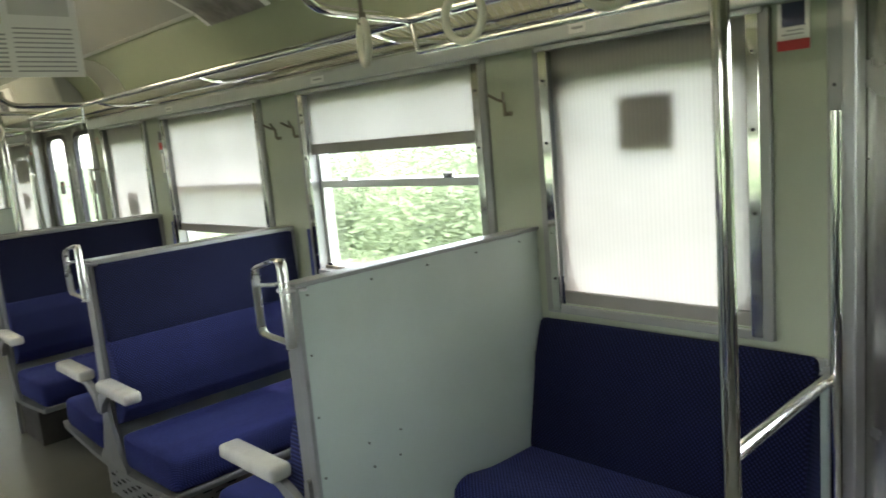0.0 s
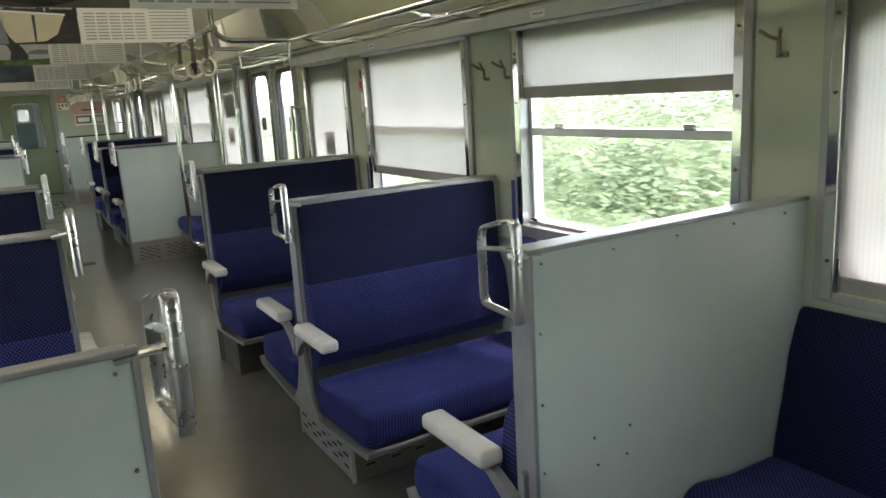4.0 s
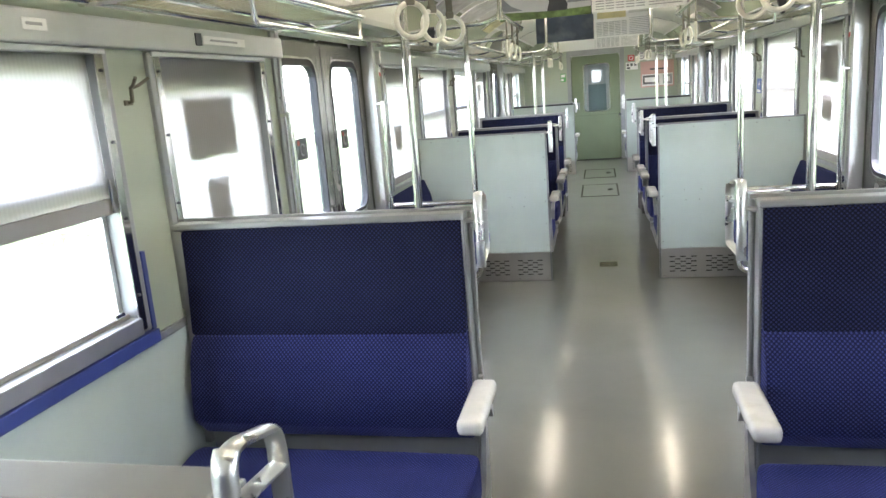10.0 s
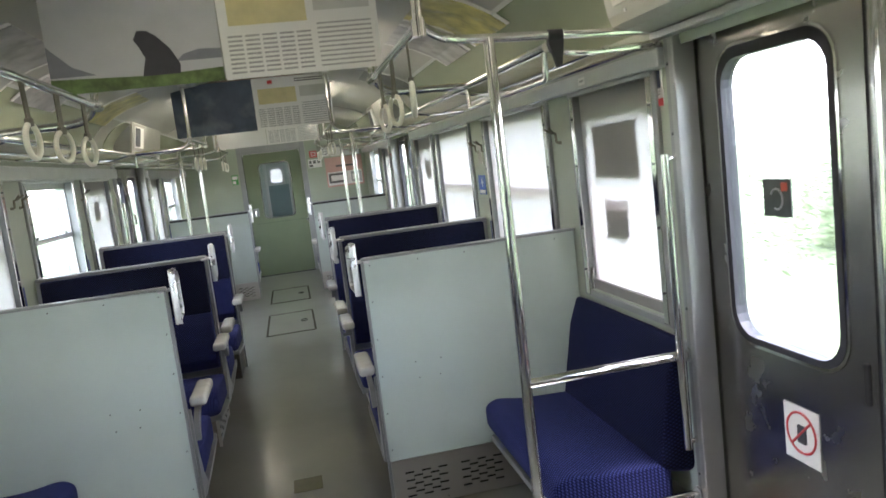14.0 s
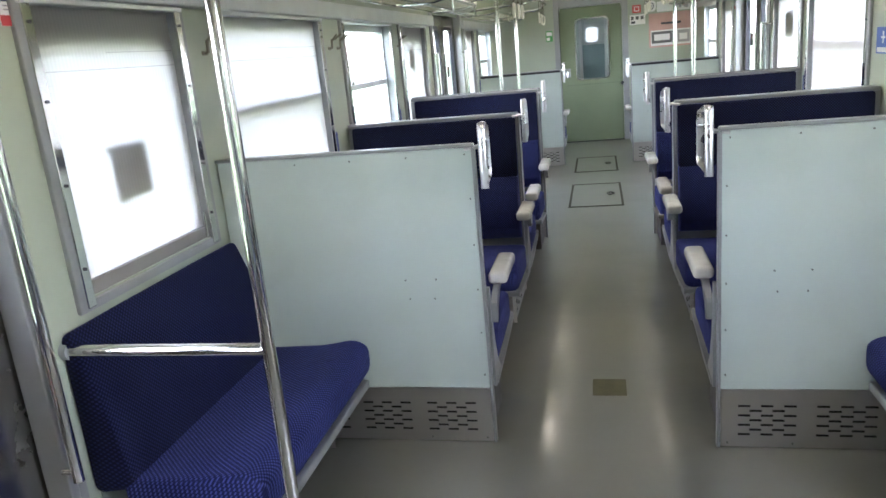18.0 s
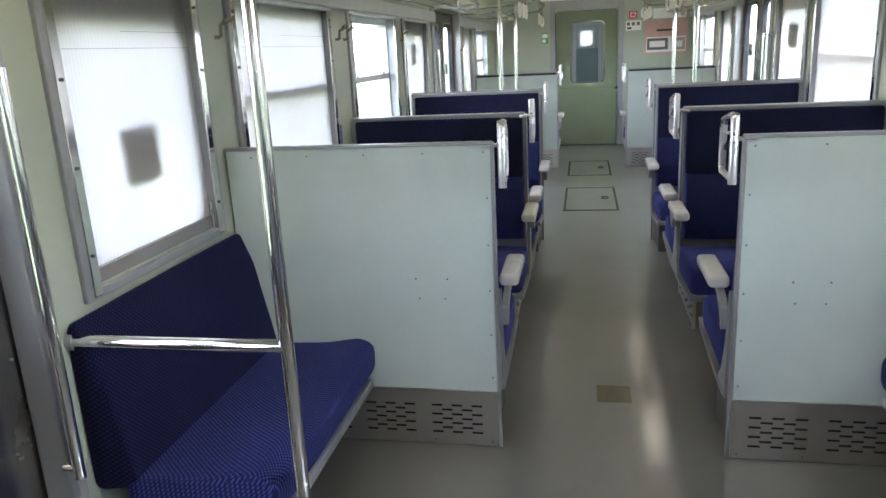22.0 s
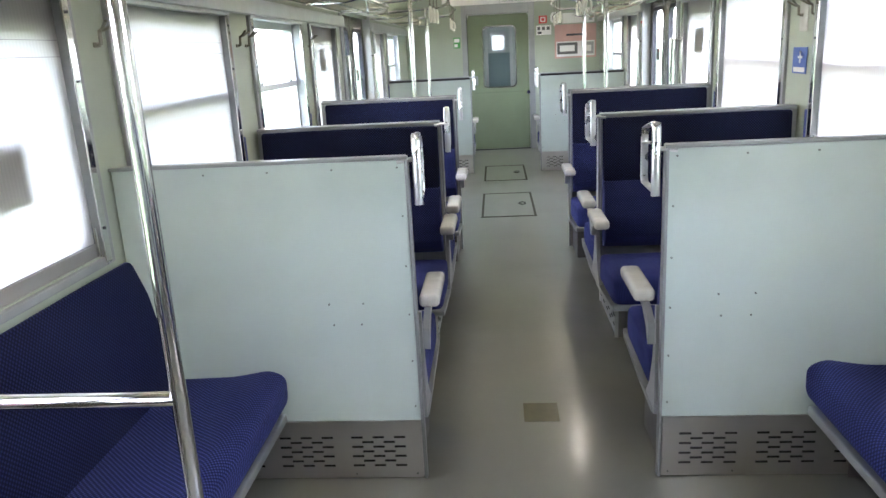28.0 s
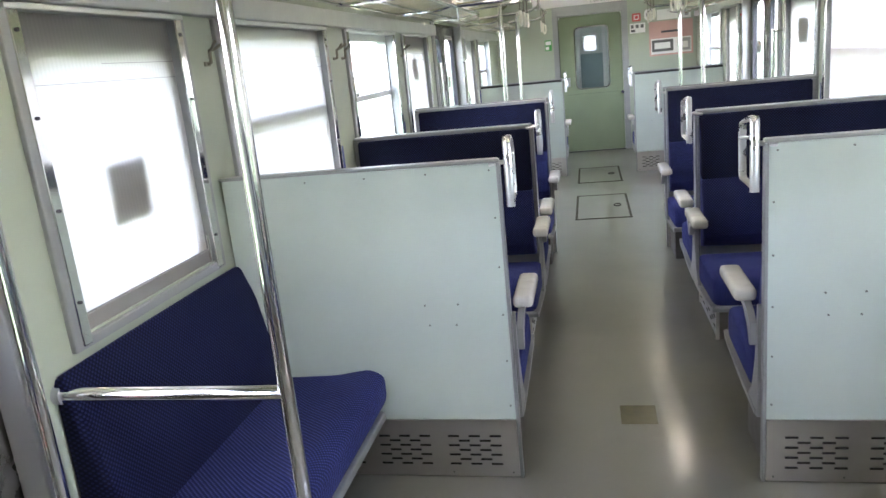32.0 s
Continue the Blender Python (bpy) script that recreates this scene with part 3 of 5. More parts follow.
# ---- side doors ----
def door_pair(i, d, side):
    s = SIDE[side]
    root = thing(f"door_{i}", "closed pair of brushed stainless sliding train doors", "door", kind="structure")
    X = 1.372
    for k in (-1, 1):
        y0, y1 = sorted((d + k * 0.006, d + k * HALF_DOOR))
        wy0, wy1 = sorted((d + k * 0.10, d + k * 0.545))
        z0, z1 = 0.838 - DROP[side], 1.662 - DROP[side]
        leaf = ring_plate(rect_like(y0, y1, 0.012, DOOR_TOP), rounded(wy0, wy1, z0, z1, 0.085), s * X, s * (X + 0.03))
        leaf = part("door_leaf", leaf, M_STEEL, root)
        part("gasket", ring_plate(rounded(wy0 - 0.006, wy1 + 0.006, z0 - 0.006, z1 + 0.006, 0.09), rounded(wy0 + 0.013, wy1 - 0.013, z0 + 0.013, z1 - 0.024, 0.078), s * (X - 0.006), s * (X + 0.032)), M_RUBBER, leaf)
        part("rim", ring_plate(rounded(wy0 - 0.016, wy1 + 0.016, z0 - 0.016, z1 + 0.016, 0.10), rounded(wy0 - 0.006, wy1 + 0.006, z0 - 0.006, z1 + 0.006, 0.09), s * (X - 0.004), s * (X + 0.01)), M_CHROME, leaf)
        p = part("pane", box(*sorted((s * (X + 0.008), s * (X + 0.013))), wy0 + 0.0132, wy1 - 0.0132, z0 + 0.0132, z1 - 0.0242), M_GLASS, leaf)
        p.visible_shadow = False
        ys = sorted((d + k * 0.295, d + k * 0.42)) if k < 0 else sorted((d + 0.27, d + 0.38)) if s > 0 else sorted((d + 0.20, d + 0.30))
        st = part("sticker", box(*sorted((s * (X + 0.002), s * (X + 0.006))), *ys, 1.205 - DROP[side], 1.305 - DROP[side]), M_STICKER, leaf, "dark green and red warning sticker on the glass")
        part("emblem", box(*sorted((s * (X - 0.0005), s * (X + 0.002))), ys[0] + 0.012, ys[0] + 0.034, 1.274 - DROP[side], 1.296 - DROP[side]), M_ORANGE, st)
        yc = (ys[0] + ys[1]) / 2
        part("white_mark", tube([(s * (X + 0.0005), yc + 0.024 * math.cos(q), 1.252 - DROP[side] + 0.027 * math.sin(q)) for q in [0.5 + 4.6 * w / 14 for w in range(15)]], 0.003, 6), M_INK, st)
        c = sorted((d + k * 0.175, d + k * 0.31)) if s > 0 and k < 0 else sorted((d + 0.21, d + 0.345)) if s > 0 else sorted((d + k * 0.30, d + k * 0.435))
        sg = part("sign", box(*sorted((s * (X - 0.003), s * (X - 0.0005))), *c, 0.545, 0.70), M_PAPER, leaf, "white no-leaning sign with a red ring")
        cy = (c[0] + c[1]) / 2
        part("red_ring", tube([(s * (X - 0.004), cy + 0.056 * math.cos(t), 0.628 + 0.056 * math.sin(t)) for t in [2 * math.pi * q / 24 for q in range(24)]], 0.0034, 6, closed=True), M_RED, sg)
        part("red_bar", tube([(s * (X - 0.004), cy - 0.039, 0.667), (s * (X - 0.004), cy + 0.039, 0.589)], 0.004, 6), M_RED, sg)
        part("pictogram", box(*sorted((s * (X - 0.005), s * (X - 0.003))), cy - 0.02, cy + 0.012, 0.60, 0.65, 0.004), M_INKD, sg)
        pull = part("finger_pull", box(*sorted((s * (X - 0.004), s * (X + 0.01))), *sorted((d + k * 0.03, d + k * 0.05)), 0.78, 0.88, 0.003), M_DARK, leaf)
    part("seal", box(*sorted((s * (X + 0.002), s * (X + 0.028))), d - 0.010, d + 0.010, 0.012, DOOR_TOP), M_RUBBER, root)
    for k in (-1, 1):
        y0, y1 = sorted((d + k * (HALF_DOOR - 0.012), d + k * (HALF_DOOR + 0.018)))
        part("door_post", box(*sorted((s * (WALL - 0.020), s * (X - 0.004))), y0, y1, 0.0, DOOR_TOP - 0.002, 0.005), M_POST, root)
        y0, y1 = sorted((d + k * (HALF_DOOR + 0.0182), d + k * (HALF_DOOR + 0.052)))
        part("post_cover", box(*sorted((s * (WALL - 0.012), s * (WALL + 0.01))), y0, y1, 0.0, DOOR_TOP - 0.002, 0.003), M_FRAMEP, root)
        for z in (0.35, 0.9, 1.45, 1.66):
            yy = (y0 + y1) / 2
            part("screw", tube([(s * (WALL - 0.014), yy, z), (s * (WALL - 0.010), yy, z)], 0.0045, 8), M_INKD, root)
    sl = box(*sorted((s * 1.30, s * 1.42)), d - HALF_DOOR, d + HALF_DOOR, 0.001, 0.012)
    part("sill_plate", sl, M_KICK, root)
    return root

i = 1
for d in DOORS:
    for side in SIDE:
        door_pair(i, d - SHIFT[side], side)
        i += 1

# ---- end door ----
ed = thing("door_7", "closed dark green gangway door with a round-cornered window", "door", kind="structure")
outer, inner = rect_like(-0.468, 0.358, 0.01, 1.82), rounded(-0.255, 0.175, 0.865, 1.66, 0.06)
def face_y(bm, y):
    bm.transform(Matrix(((0, 1, 0, 0), (1, 0, 0, y), (0, 0, 1, 0), (0, 0, 0, 1))))
    return bm
leaf = part("door_leaf", face_y(ring_plate(outer, inner, 0, 0.03), END + 0.02), M_DOORG, ed)
part("rim", face_y(ring_plate(rounded(-0.27, 0.19, 0.85, 1.675, 0.07), inner, -0.006, 0.01), END + 0.02), M_CHROME, leaf)
p = part("pane", box(-0.255, 0.175, END + 0.032, END + 0.037, 0.865, 1.66), M_GLASS, leaf)
p.visible_shadow = False
part("knob", tube([(0.345, END + 0.02, 0.775), (0.345, END - 0.04, 0.775)], 0.022, 12), M_CHROME, leaf)
part("handle_plate", box(-0.43, -0.345, END + 0.008, END + 0.02, 0.90, 1.02, 0.004), M_FRAMEP, leaf)
part("lever", tube(bend([(-0.385, END + 0.01, 0.99), (-0.385, END - 0.045, 0.99), (-0.385, END - 0.045, 0.90)], 0.02, 4), 0.011, 10), M_CHROME, leaf, "chrome lever handle", smooth=True)
part("seam", box(-0.40, 0.30, END + 0.0185, END + 0.0199, 0.786, 0.791), M_DOOR_SEAM, leaf)
part("edge_seal", box(-0.4755, -0.4685, END - 0.004, END + 0.03, 0.01, 1.82), M_RUBBER, ed)
part("sill_plate", box(-0.47, 0.36, END - 0.035, END - 0.016, 0.0005, 0.012), M_RUBBER, ed)
fr = bmesh.new()
for x0, x1, z0, z1 in ((-0.545, -0.476, 0, 1.96), (0.362, 0.44, 0, 1.96), (-0.476, 0.362, 1.824, 1.96)):
    box(x0, x1, END - 0.015, END + 0.05, z0, z1, 0.005, fr)
part("door_frame", fr, M_FRAMEP, ed)

# ---- seats ----
def cushion(profile, x0, x1, edge=0.03, bulge=0.006):
    """A padded block: a y-z outline swept across x, narrowed at both ends so that its sides are round."""
    bm = bmesh.new()
    cy = sum(p[0] for p in profile) / len(profile)
    cz = sum(p[1] for p in profile) / len(profile)
    rings = []
    size = min(max(p[0] for p in profile) - min(p[0] for p in profile), max(p[1] for p in profile) - min(p[1] for p in profile))
    for t, inset in ((0, 0.9), (0.12, 0.5), (0.45, 0.13), (1, 0.0)):
        rings.append((x0 + edge * t, inset))
    m = [(x0 + (x1 - x0) * q, -0.15) for q in (0.25, 0.5, 0.75)]
    rings = rings + m + [(x1 - edge * t, i) for t, i in ((1, 0.0), (0.45, 0.13), (0.12, 0.5), (0, 0.9))]
    loops = []
    for x, inset in rings:
        k = inset * edge
        loop = []
        for y, z in profile:
            v = Vector((y - cy, z - cz))
            f = max(0.0, 1 - k / max(v.length, 1e-4)) if inset >= 0 else 1 + bulge / max(v.length, 0.05) * 0.4
            loop.append(bm.verts.new((x, cy + v.x * f, cz + v.y * f)))
        loops.append(loop)
    n = len(profile)
    for a, b in zip(loops, loops[1:]):
        for k in range(n):
            bm.faces.new((a[k], a[(k + 1) % n], b[(k + 1) % n], b[k]))
    bm.faces.new(loops[0][::-1])
    bm.faces.new(loops[-1])
    return bm


def smooth_outline(pts, r=0.03, steps=4):
    n = len(pts)
    out = []
    for i in range(n):
        a, p, b = Vector(pts[i - 1]), Vector(pts[i]), Vector(pts[(i + 1) % n])
        ra = min(r, (a - p).length * 0.45, (b - p).length * 0.45)
        s, e = p + (a - p).normalized() * ra, p + (b - p).normalized() * ra
        for k in range(steps + 1):
            t = k / steps
            q = s * (1 - t) ** 2 + p * 2 * t * (1 - t) + e * t * t
            out.append((q.x, q.y))
    return out


def seat_half(root, f, depth0, top=1.0375):
    """One bench facing f (+1 or -1 along y) whose back frame's front face lies depth0 from the root's middle."""
    Y = lambda v: f * (v + depth0)
    upper = [(Y(-0.02), top), (Y(0.022), top), (Y(0.034), 0.90), (Y(0.044), 0.735), (Y(-0.02), 0.735)]
    part("backrest", cushion(smooth_outline(upper, 0.010), XA + 0.0175, 1.279, 0.010), M_BACK_SHADED, root, smooth=True)
    lower = [(Y(-0.02), 0.737), (Y(0.046), 0.737), (Y(0.082), 0.67), (Y(0.106), 0.56), (Y(0.108), 0.475), (Y(0.045), 0.41), (Y(-0.02), 0.39)]
    part("lumbar_cushion", cushion(smooth_outline(lower, 0.012), XA + 0.0175, 1.279, 0.010), M_LUMBAR_LIT, root, smooth=True)
    seat = [(Y(0.07), 0.385), (Y(0.16), 0.375), (Y(0.42), 0.40), (Y(0.535), 0.39), (Y(0.545), 0.30), (Y(0.52), 0.265), (Y(0.07), 0.25)]
    part("seat", cushion(smooth_outline(seat, 0.035), XA - 0.005, 1.29, 0.035), M_SEAT_LIT, root, smooth=True)
    pan = smooth_outline([(Y(0.0), 0.222), (Y(0.20), 0.232), (Y(0.535), 0.263), (Y(0.556), 0.282), (Y(0.560), 0.270), (Y(0.545), 0.247), (Y(0.20), 0.212), (Y(0.0), 0.203)], 0.008, 2)
    part("seat_pan", prism(pan, "x", XA - 0.014, 1.27), M_FRAMEP, root)
    arm = part("armrest", box(XA - 0.065, XA + 0.005, *sorted((Y(0.06), Y(0.345))), 0.565, 0.61, 0.016, seg=3), M_WHITE, root, "cream plastic armrest pad", smooth=True)
    U = lambda u: f * (u + depth0 - 0.031)
    plate = smooth_outline([(U(0.001), 0.585), (U(0.020), 0.585), (U(0.026), 0.50), (U(0.044), 0.39), (U(0.085), 0.285), (U(0.135), 0.236), (U(0.135), 0.212), (U(0.001), 0.204)], 0.02, 3)
    part("side_plate", prism(plate, "x", XA - 0.012, XA + 0.0035), M_FRAMEP, root)
    br = smooth_outline([(U(0.010), 0.525), (U(0.05), 0.548), (U(0.10), 0.566), (U(0.26), 0.568), (U(0.26), 0.556), (U(0.12), 0.546), (U(0.055), 0.505), (U(0.022), 0.455), (U(0.010), 0.45)], 0.012, 2)
    part("arm_bracket", prism(br, "x", XA - 0.034, XA - 0.0125), M_FRAMEP, root)


def piece(name, mesh, parent, place_at):
    ob = new(name, mesh)
    ob.parent = parent
    ob.location = place_at
    return ob


def mesh_of(bm, name, material):
    me = bpy.data.meshes.new(name)
    bmesh.ops.recalc_face_normals(bm, faces=bm.faces)
    bm.to_mesh(me)
    bm.free()
    me.materials.append(material)
    return me


M_SCREW = mat("dull_screw", (0.19, 0.20, 0.185), 0.5, 0.5)
SLOT = mesh_of(box(-0.0190, 0.0190, -0.0015, 0.0015, -0.0032, 0.0032), "vent_slot", M_DARK)
SLOT_SIDE = mesh_of(box(-0.0015, 0.0015, -0.022, 0.022, -0.004, 0.004), "vent_slot", M_DARK)
SCREW = mesh_of(tube([(0, -0.002, 0), (0, 0.002, 0)], 0.0032, 8), "screw", M_SCREW)


def slots(root, x0, x1, y, z0, cols=5, rows=7):
    """Slotted vents in a kick plate, in offset rows."""
    for r in range(rows):
        for c in range(cols):
            if (r + c) % 2 == 0:
                piece("vent_slot", SLOT, root, (x0 + (x1 - x0) * (c + 0.5) / cols, y, z0 + r * 0.0175))


def handle(root, y0, f, drop=0.0, out=0.0, skew=0.0):
    x = XA - 0.031 - out
    loop = bend([(x, y0, 1.15), (x - 0.003, y0 + f * 0.02, 1.158), (x + skew - 0.006, y0 + f * 0.10, 1.135), (x + skew - 0.007, y0 + f * 0.106, 1.115), (x + skew - 0.007, y0 + f * 0.106, 0.985), (x + skew - 0.006, y0 + f * 0.10, 0.968), (x, y0, 0.955)], 0.014, 4)
    bm = tube(loop, 0.0056, 10, flat=2.1)
    tube([(x, y0, 0.943), (x, y0, 0.95), (x, y0, 1.137), (x, y0 + f * 0.004, 1.149), (x, y0 + f * 0.010, 1.156)], 0.0082, 16, bm, flat=1.65)
    tube([(XA + 0.03, y0 + f * 0.01, 1.075), (x - 0.008, y0 + f * 0.01, 1.085)], 0.007, 10, bm, flat=1.8)
    tube([(x, y0, 1.1), (x + skew - 0.007, y0 + f * 0.104, 1.09)], 0.0045, 10, bm, flat=2.6)
    bm.transform(Matrix.Translation((0, 0, -drop)))
    part("grab_handle", bm, M_HANDLE, root, "satin chrome loop grab handle", smooth=True)


def bench_ring(y0, y1, top):
    """The raised grey border round a cushioned back, with a plate behind the cushion."""
    bm = bmesh.new()
    box(XA + 0.008, 1.305, y0, y1, top - 0.020, top, 0.005, bm)
    box(XA + 0.008, XA + 0.0165, y0, y1, 0.225, top - 0.020, 0.003, bm)
    box(1.279, 1.305, y0, y1, 0.36, top - 0.020, 0.004, bm)
    m = (y0 + y1) / 2
    box(XA + 0.0165, 1.28, m - 0.012, m + 0.012, 0.25, top - 0.024, 0, bm)
    return bm


def bench_single(f, grip, way, out=0.0, deep=0.085, skew=0.0):
    """A cross bench with its plain panel back; it faces f along y. Its origin is the panel's outer face."""
    root = thing("train_bench", "blue moquette cross bench with a pale blue-green panel back", "train seat", "cross benches")
    P = lambda v: f * v
    part("back_panel", box(XA + 0.008, 1.305, *sorted((P(0.002), P(0.014))), 0.218, TOP - 0.009), M_PANEL, root, "pale blue-green laminate panel")
    fr = bmesh.new()
    box(XA - 0.004, 1.312, *sorted((P(-0.003), P(0.0145))), TOP - 0.008, TOP + 0.004, 0.003, fr)
    box(XA - 0.004, XA + 0.0075, *sorted((P(-0.003), P(0.026))), 0.0, TOP - 0.008, 0.003, fr)
    part("edge_trim", fr, M_FRAMEP, root)
    part("kick_plate", box(XA + 0.010, 1.305, *sorted((P(0.001), P(0.026))), 0.004, 0.216), M_KICK, root, "stainless kick plate with vent slots")
    for k in range(3):
        slots(root, XA + 0.065 + 0.245 * k, XA + 0.245 + 0.245 * k, 0.0, 0.052)
    part("back_frame", bench_ring(*sorted((P(0.0275), P(deep))), TOP - 0.002), M_FRAMEP, root)
    pts = [(XA + 0.03 + 0.2 * k, TOP - 0.03) for k in range(5)] + [(XA + 0.022, 0.27 + 0.16 * k) for k in range(5)] + [(0.55, 0.63), (0.66, 0.63), (0.56, 0.56), (0.65, 0.56), (XA + 0.03, 0.02), (0.62, 0.02), (1.0, 0.02)]
    for x, z in pts:
        piece("screw", SCREW, root, (x, 0.0, z))
    seat_half(root, f, 0.062, 1.0675)
    base = box(XA + 0.02, 1.2, *sorted((P(0.031), P(0.34))), 0.0, 0.20, 0.004)
    part("base", base, M_BASE, root)
    handle(root, grip, way, 0.0 if f * way > 0 else 0.02, out, skew)
    return root


def bench_double(grip, way):
    root = thing("train_bench", "back-to-back blue moquette cross bench in a grey frame", "train seat", "cross benches")
    fr = bench_ring(-0.041, 0.041, 1.058)
    box(XA - 0.003, XA + 0.0078, -0.034, 0.034, 0.56, 1.05, 0.004, fr)
    part("back_frame", fr, M_FRAMEP, root, "grey painted metal back frame")
    for f in (1, -1):
        seat_half(root, f, 0.031)
    base = part("base", box(XA + 0.056, 1.2, -0.27, 0.27, 0.0, 0.202, 0.004), M_ENDPLATE, root, "dull metal base with vent slots")
    part("end_cover", box(XA + 0.050, XA + 0.0555, -0.268, 0.268, 0.012, 0.20, 0.001), M_FRAMEP, root, "light grey slotted end cover")
    for f in (1, -1):
        part("corner_strip", box(XA + 0.046, XA + 0.064, *sorted((f * 0.2685, f * 0.2725)), 0.0, 0.204, 0.001), M_WHITE, root, "pale corner strip")
        slots(base, XA + 0.10, 1.18, f * 0.27, 0.06, 13, 6)
    for r in range(5):
        for c in range(9):
            if (r + c) % 2 == 0:
                piece("vent_slot", SLOT_SIDE, root, (XA + 0.0498, -0.22 + 0.055 * c, 0.054 + 0.024 * r))
    handle(root, grip, way, 0.035, skew=-0.007 * way)
    return root


def place(root, y):
    root.matrix_basis = Matrix.Translation((0, y, 0))
    return root


def turned(y):
    return Matrix.Translation((0, y, 0)) @ Matrix.Rotation(math.pi, 4, "Z")


first = place(bench_single(1, 0.0, 1, skew=-0.006), DOORS[0] + 1.597)
last = place(bench_single(-1, -0.055, 1, skew=-0.006), DOORS[1] - 1.575)
middle = place(bench_double(-0.052, 1), DOORS[0] + 3.07)
nearest_left = bench_single(-1, 0.0, -1, 0.024, 0.052, 0.022)
nearest_left.matrix_basis = turned(DOORS[0] + 1.50)
first_left = bench_single(-1, 0.0, -1, skew=0.008)
first_left.matrix_basis = turned(DOORS[1] + 1.597)
last_left = bench_single(1, 0.055, -1, skew=0.008)
last_left.matrix_basis = turned(DOORS[1] - 1.575)
middle_left = bench_double(0.052, -1)
middle_left.matrix_basis = turned(DOORS[0] + 3.07)
copy_thing(first, Matrix.Translation((0, DOORS[1] + 1.597, 0)))
far_right = copy_thing(first, Matrix.Translation((0, DOORS[2] + 1.697, 0)))
far_left = copy_thing(first_left, turned(DOORS[2] + 1.697))
# Dark strip just below the top edge of the two far panels.
part("top_seal", box(XA + 0.01, 1.3, -0.006, -0.0035, TOP - 0.03, TOP - 0.008), M_RUBBER, far_right, "dark strip under the top edge")
part("top_seal", box(XA + 0.01, 1.3, 0.0035, 0.006, TOP - 0.03, TOP - 0.008), M_RUBBER, far_left, "dark strip under the top edge")
copy_thing(last, Matrix.Translation((0, DOORS[2] - 1.575, 0)))
copy_thing(last_left, turned(DOORS[2] - 1.575))
copy_thing(middle, Matrix.Translation((0, DOORS[1] + 3.07, 0)))
copy_thing(middle_left, turned(DOORS[1] + 3.07))


def long_seat(f, near=0.738, far=1.592):
    """A short bench along the right wall, between a door and a panel; f: the door lies at -f along y. Origin: the door's middle."""
    root = thing("side_bench", "blue moquette bench along the wall beside a door", "train seat", "side benches")
    a, b = sorted((f * near, f * far))
    def swept(prof, edge):
        bm = cushion([(x, z) for x, z in prof], a, b, edge)
        bm.transform(Matrix(((0, 1, 0, 0), (1, 0, 0, 0), (0, 0, 1, 0), (0, 0, 0, 1))))
        return bm
    back = smooth_outline([(1.313, 0.79), (1.286, 0.80), (1.243, 0.69), (1.207, 0.50), (1.185, 0.36), (1.313, 0.34)], 0.025)
    part("backrest", swept(back, 0.018), M_SIDE_SHADED, root, smooth=True)
    seat = smooth_outline([(1.23, 0.385), (1.0, 0.395), (0.87, 0.415), (0.82, 0.39), (0.822, 0.30), (0.865, 0.258), (1.23, 0.25)], 0.035)
    part("seat", swept(seat, 0.02), M_SIDE_SEAT_LIT, root, smooth=True)
    part("seat_pan", box(0.835, 1.30, a + 0.01, b - 0.01, 0.228, 0.258, 0.006), M_ALU, root)
    part("base", box(1.08, 1.30, a + 0.0625, b - 0.0065, 0.0, 0.23, 0.004), M_BASE, root)
    for y, face in ((a + 0.062, -1), (b - 0.002, 1)):
        plate = part("end_plate", box(0.98, 1.295, y - 0.004, y, 0.0, 0.225, 0.001), M_ENDPLATE, root, "brownish worn metal end plate")
        fr = bmesh.new()
        for r in ((1.02, 1.17, 0.15, 0.158), (1.02, 1.17, 0.07, 0.078), (1.02, 1.028, 0.078, 0.15), (1.162, 1.17, 0.078, 0.15)):
            box(r[0], r[1], *((y - 0.0052, y - 0.0042) if face < 0 else (y + 0.0002, y + 0.0012)), r[2], r[3], bm=fr)
        part("red_outline", fr, M_RED, plate)
    return root


side_a = long_seat(1)
side_b = long_seat(-1)
side_a_left = long_seat(1, 0.775)
side_b_left = long_seat(-1, 0.70)
side_a_left.matrix_basis = turned(DOORS[0])
side_b_left.matrix_basis = turned(DOORS[1])
long_seat(-1, 0.70, 1.495).matrix_basis = turned(DOORS[0])
place(side_a, DOORS[0])
place(side_b, DOORS[1])
for k, d in enumerate(DOORS):
    if k:
        copy_thing(side_a, Matrix.Translation((0, d, 0)))
    if k != 1:
        copy_thing(side_b, Matrix.Translation((0, d, 0)))
    if k == 2:
        copy_thing(side_b_left, turned(d))
    if k:
        copy_thing(side_a_left, turned(d))

# ---- poles beside the doors ----
def stanchion(f):
    root = thing("grab_pole", "polished stainless pole bent round the end of a side bench", "grab pole", "door poles")
    y = f * 0.712
    part("pole", tube(bend([(0.757, y, 1.785), (0.757, y, 0.275), (1.30, y, 0.278)], 0.07, 8), 0.017, 14), M_CHROME, root, smooth=True)
    part("arm_bar", tube([(0.757, y, 0.75), (1.30, y, 0.75)], 0.016, 14), M_CHROME, root, smooth=True)
    for z in (0.278, 0.75):
        part("flange", tube([(1.296, y, z), (1.315, y, z)], 0.024, 14), M_FRAMEP, root, smooth=True)
    return root

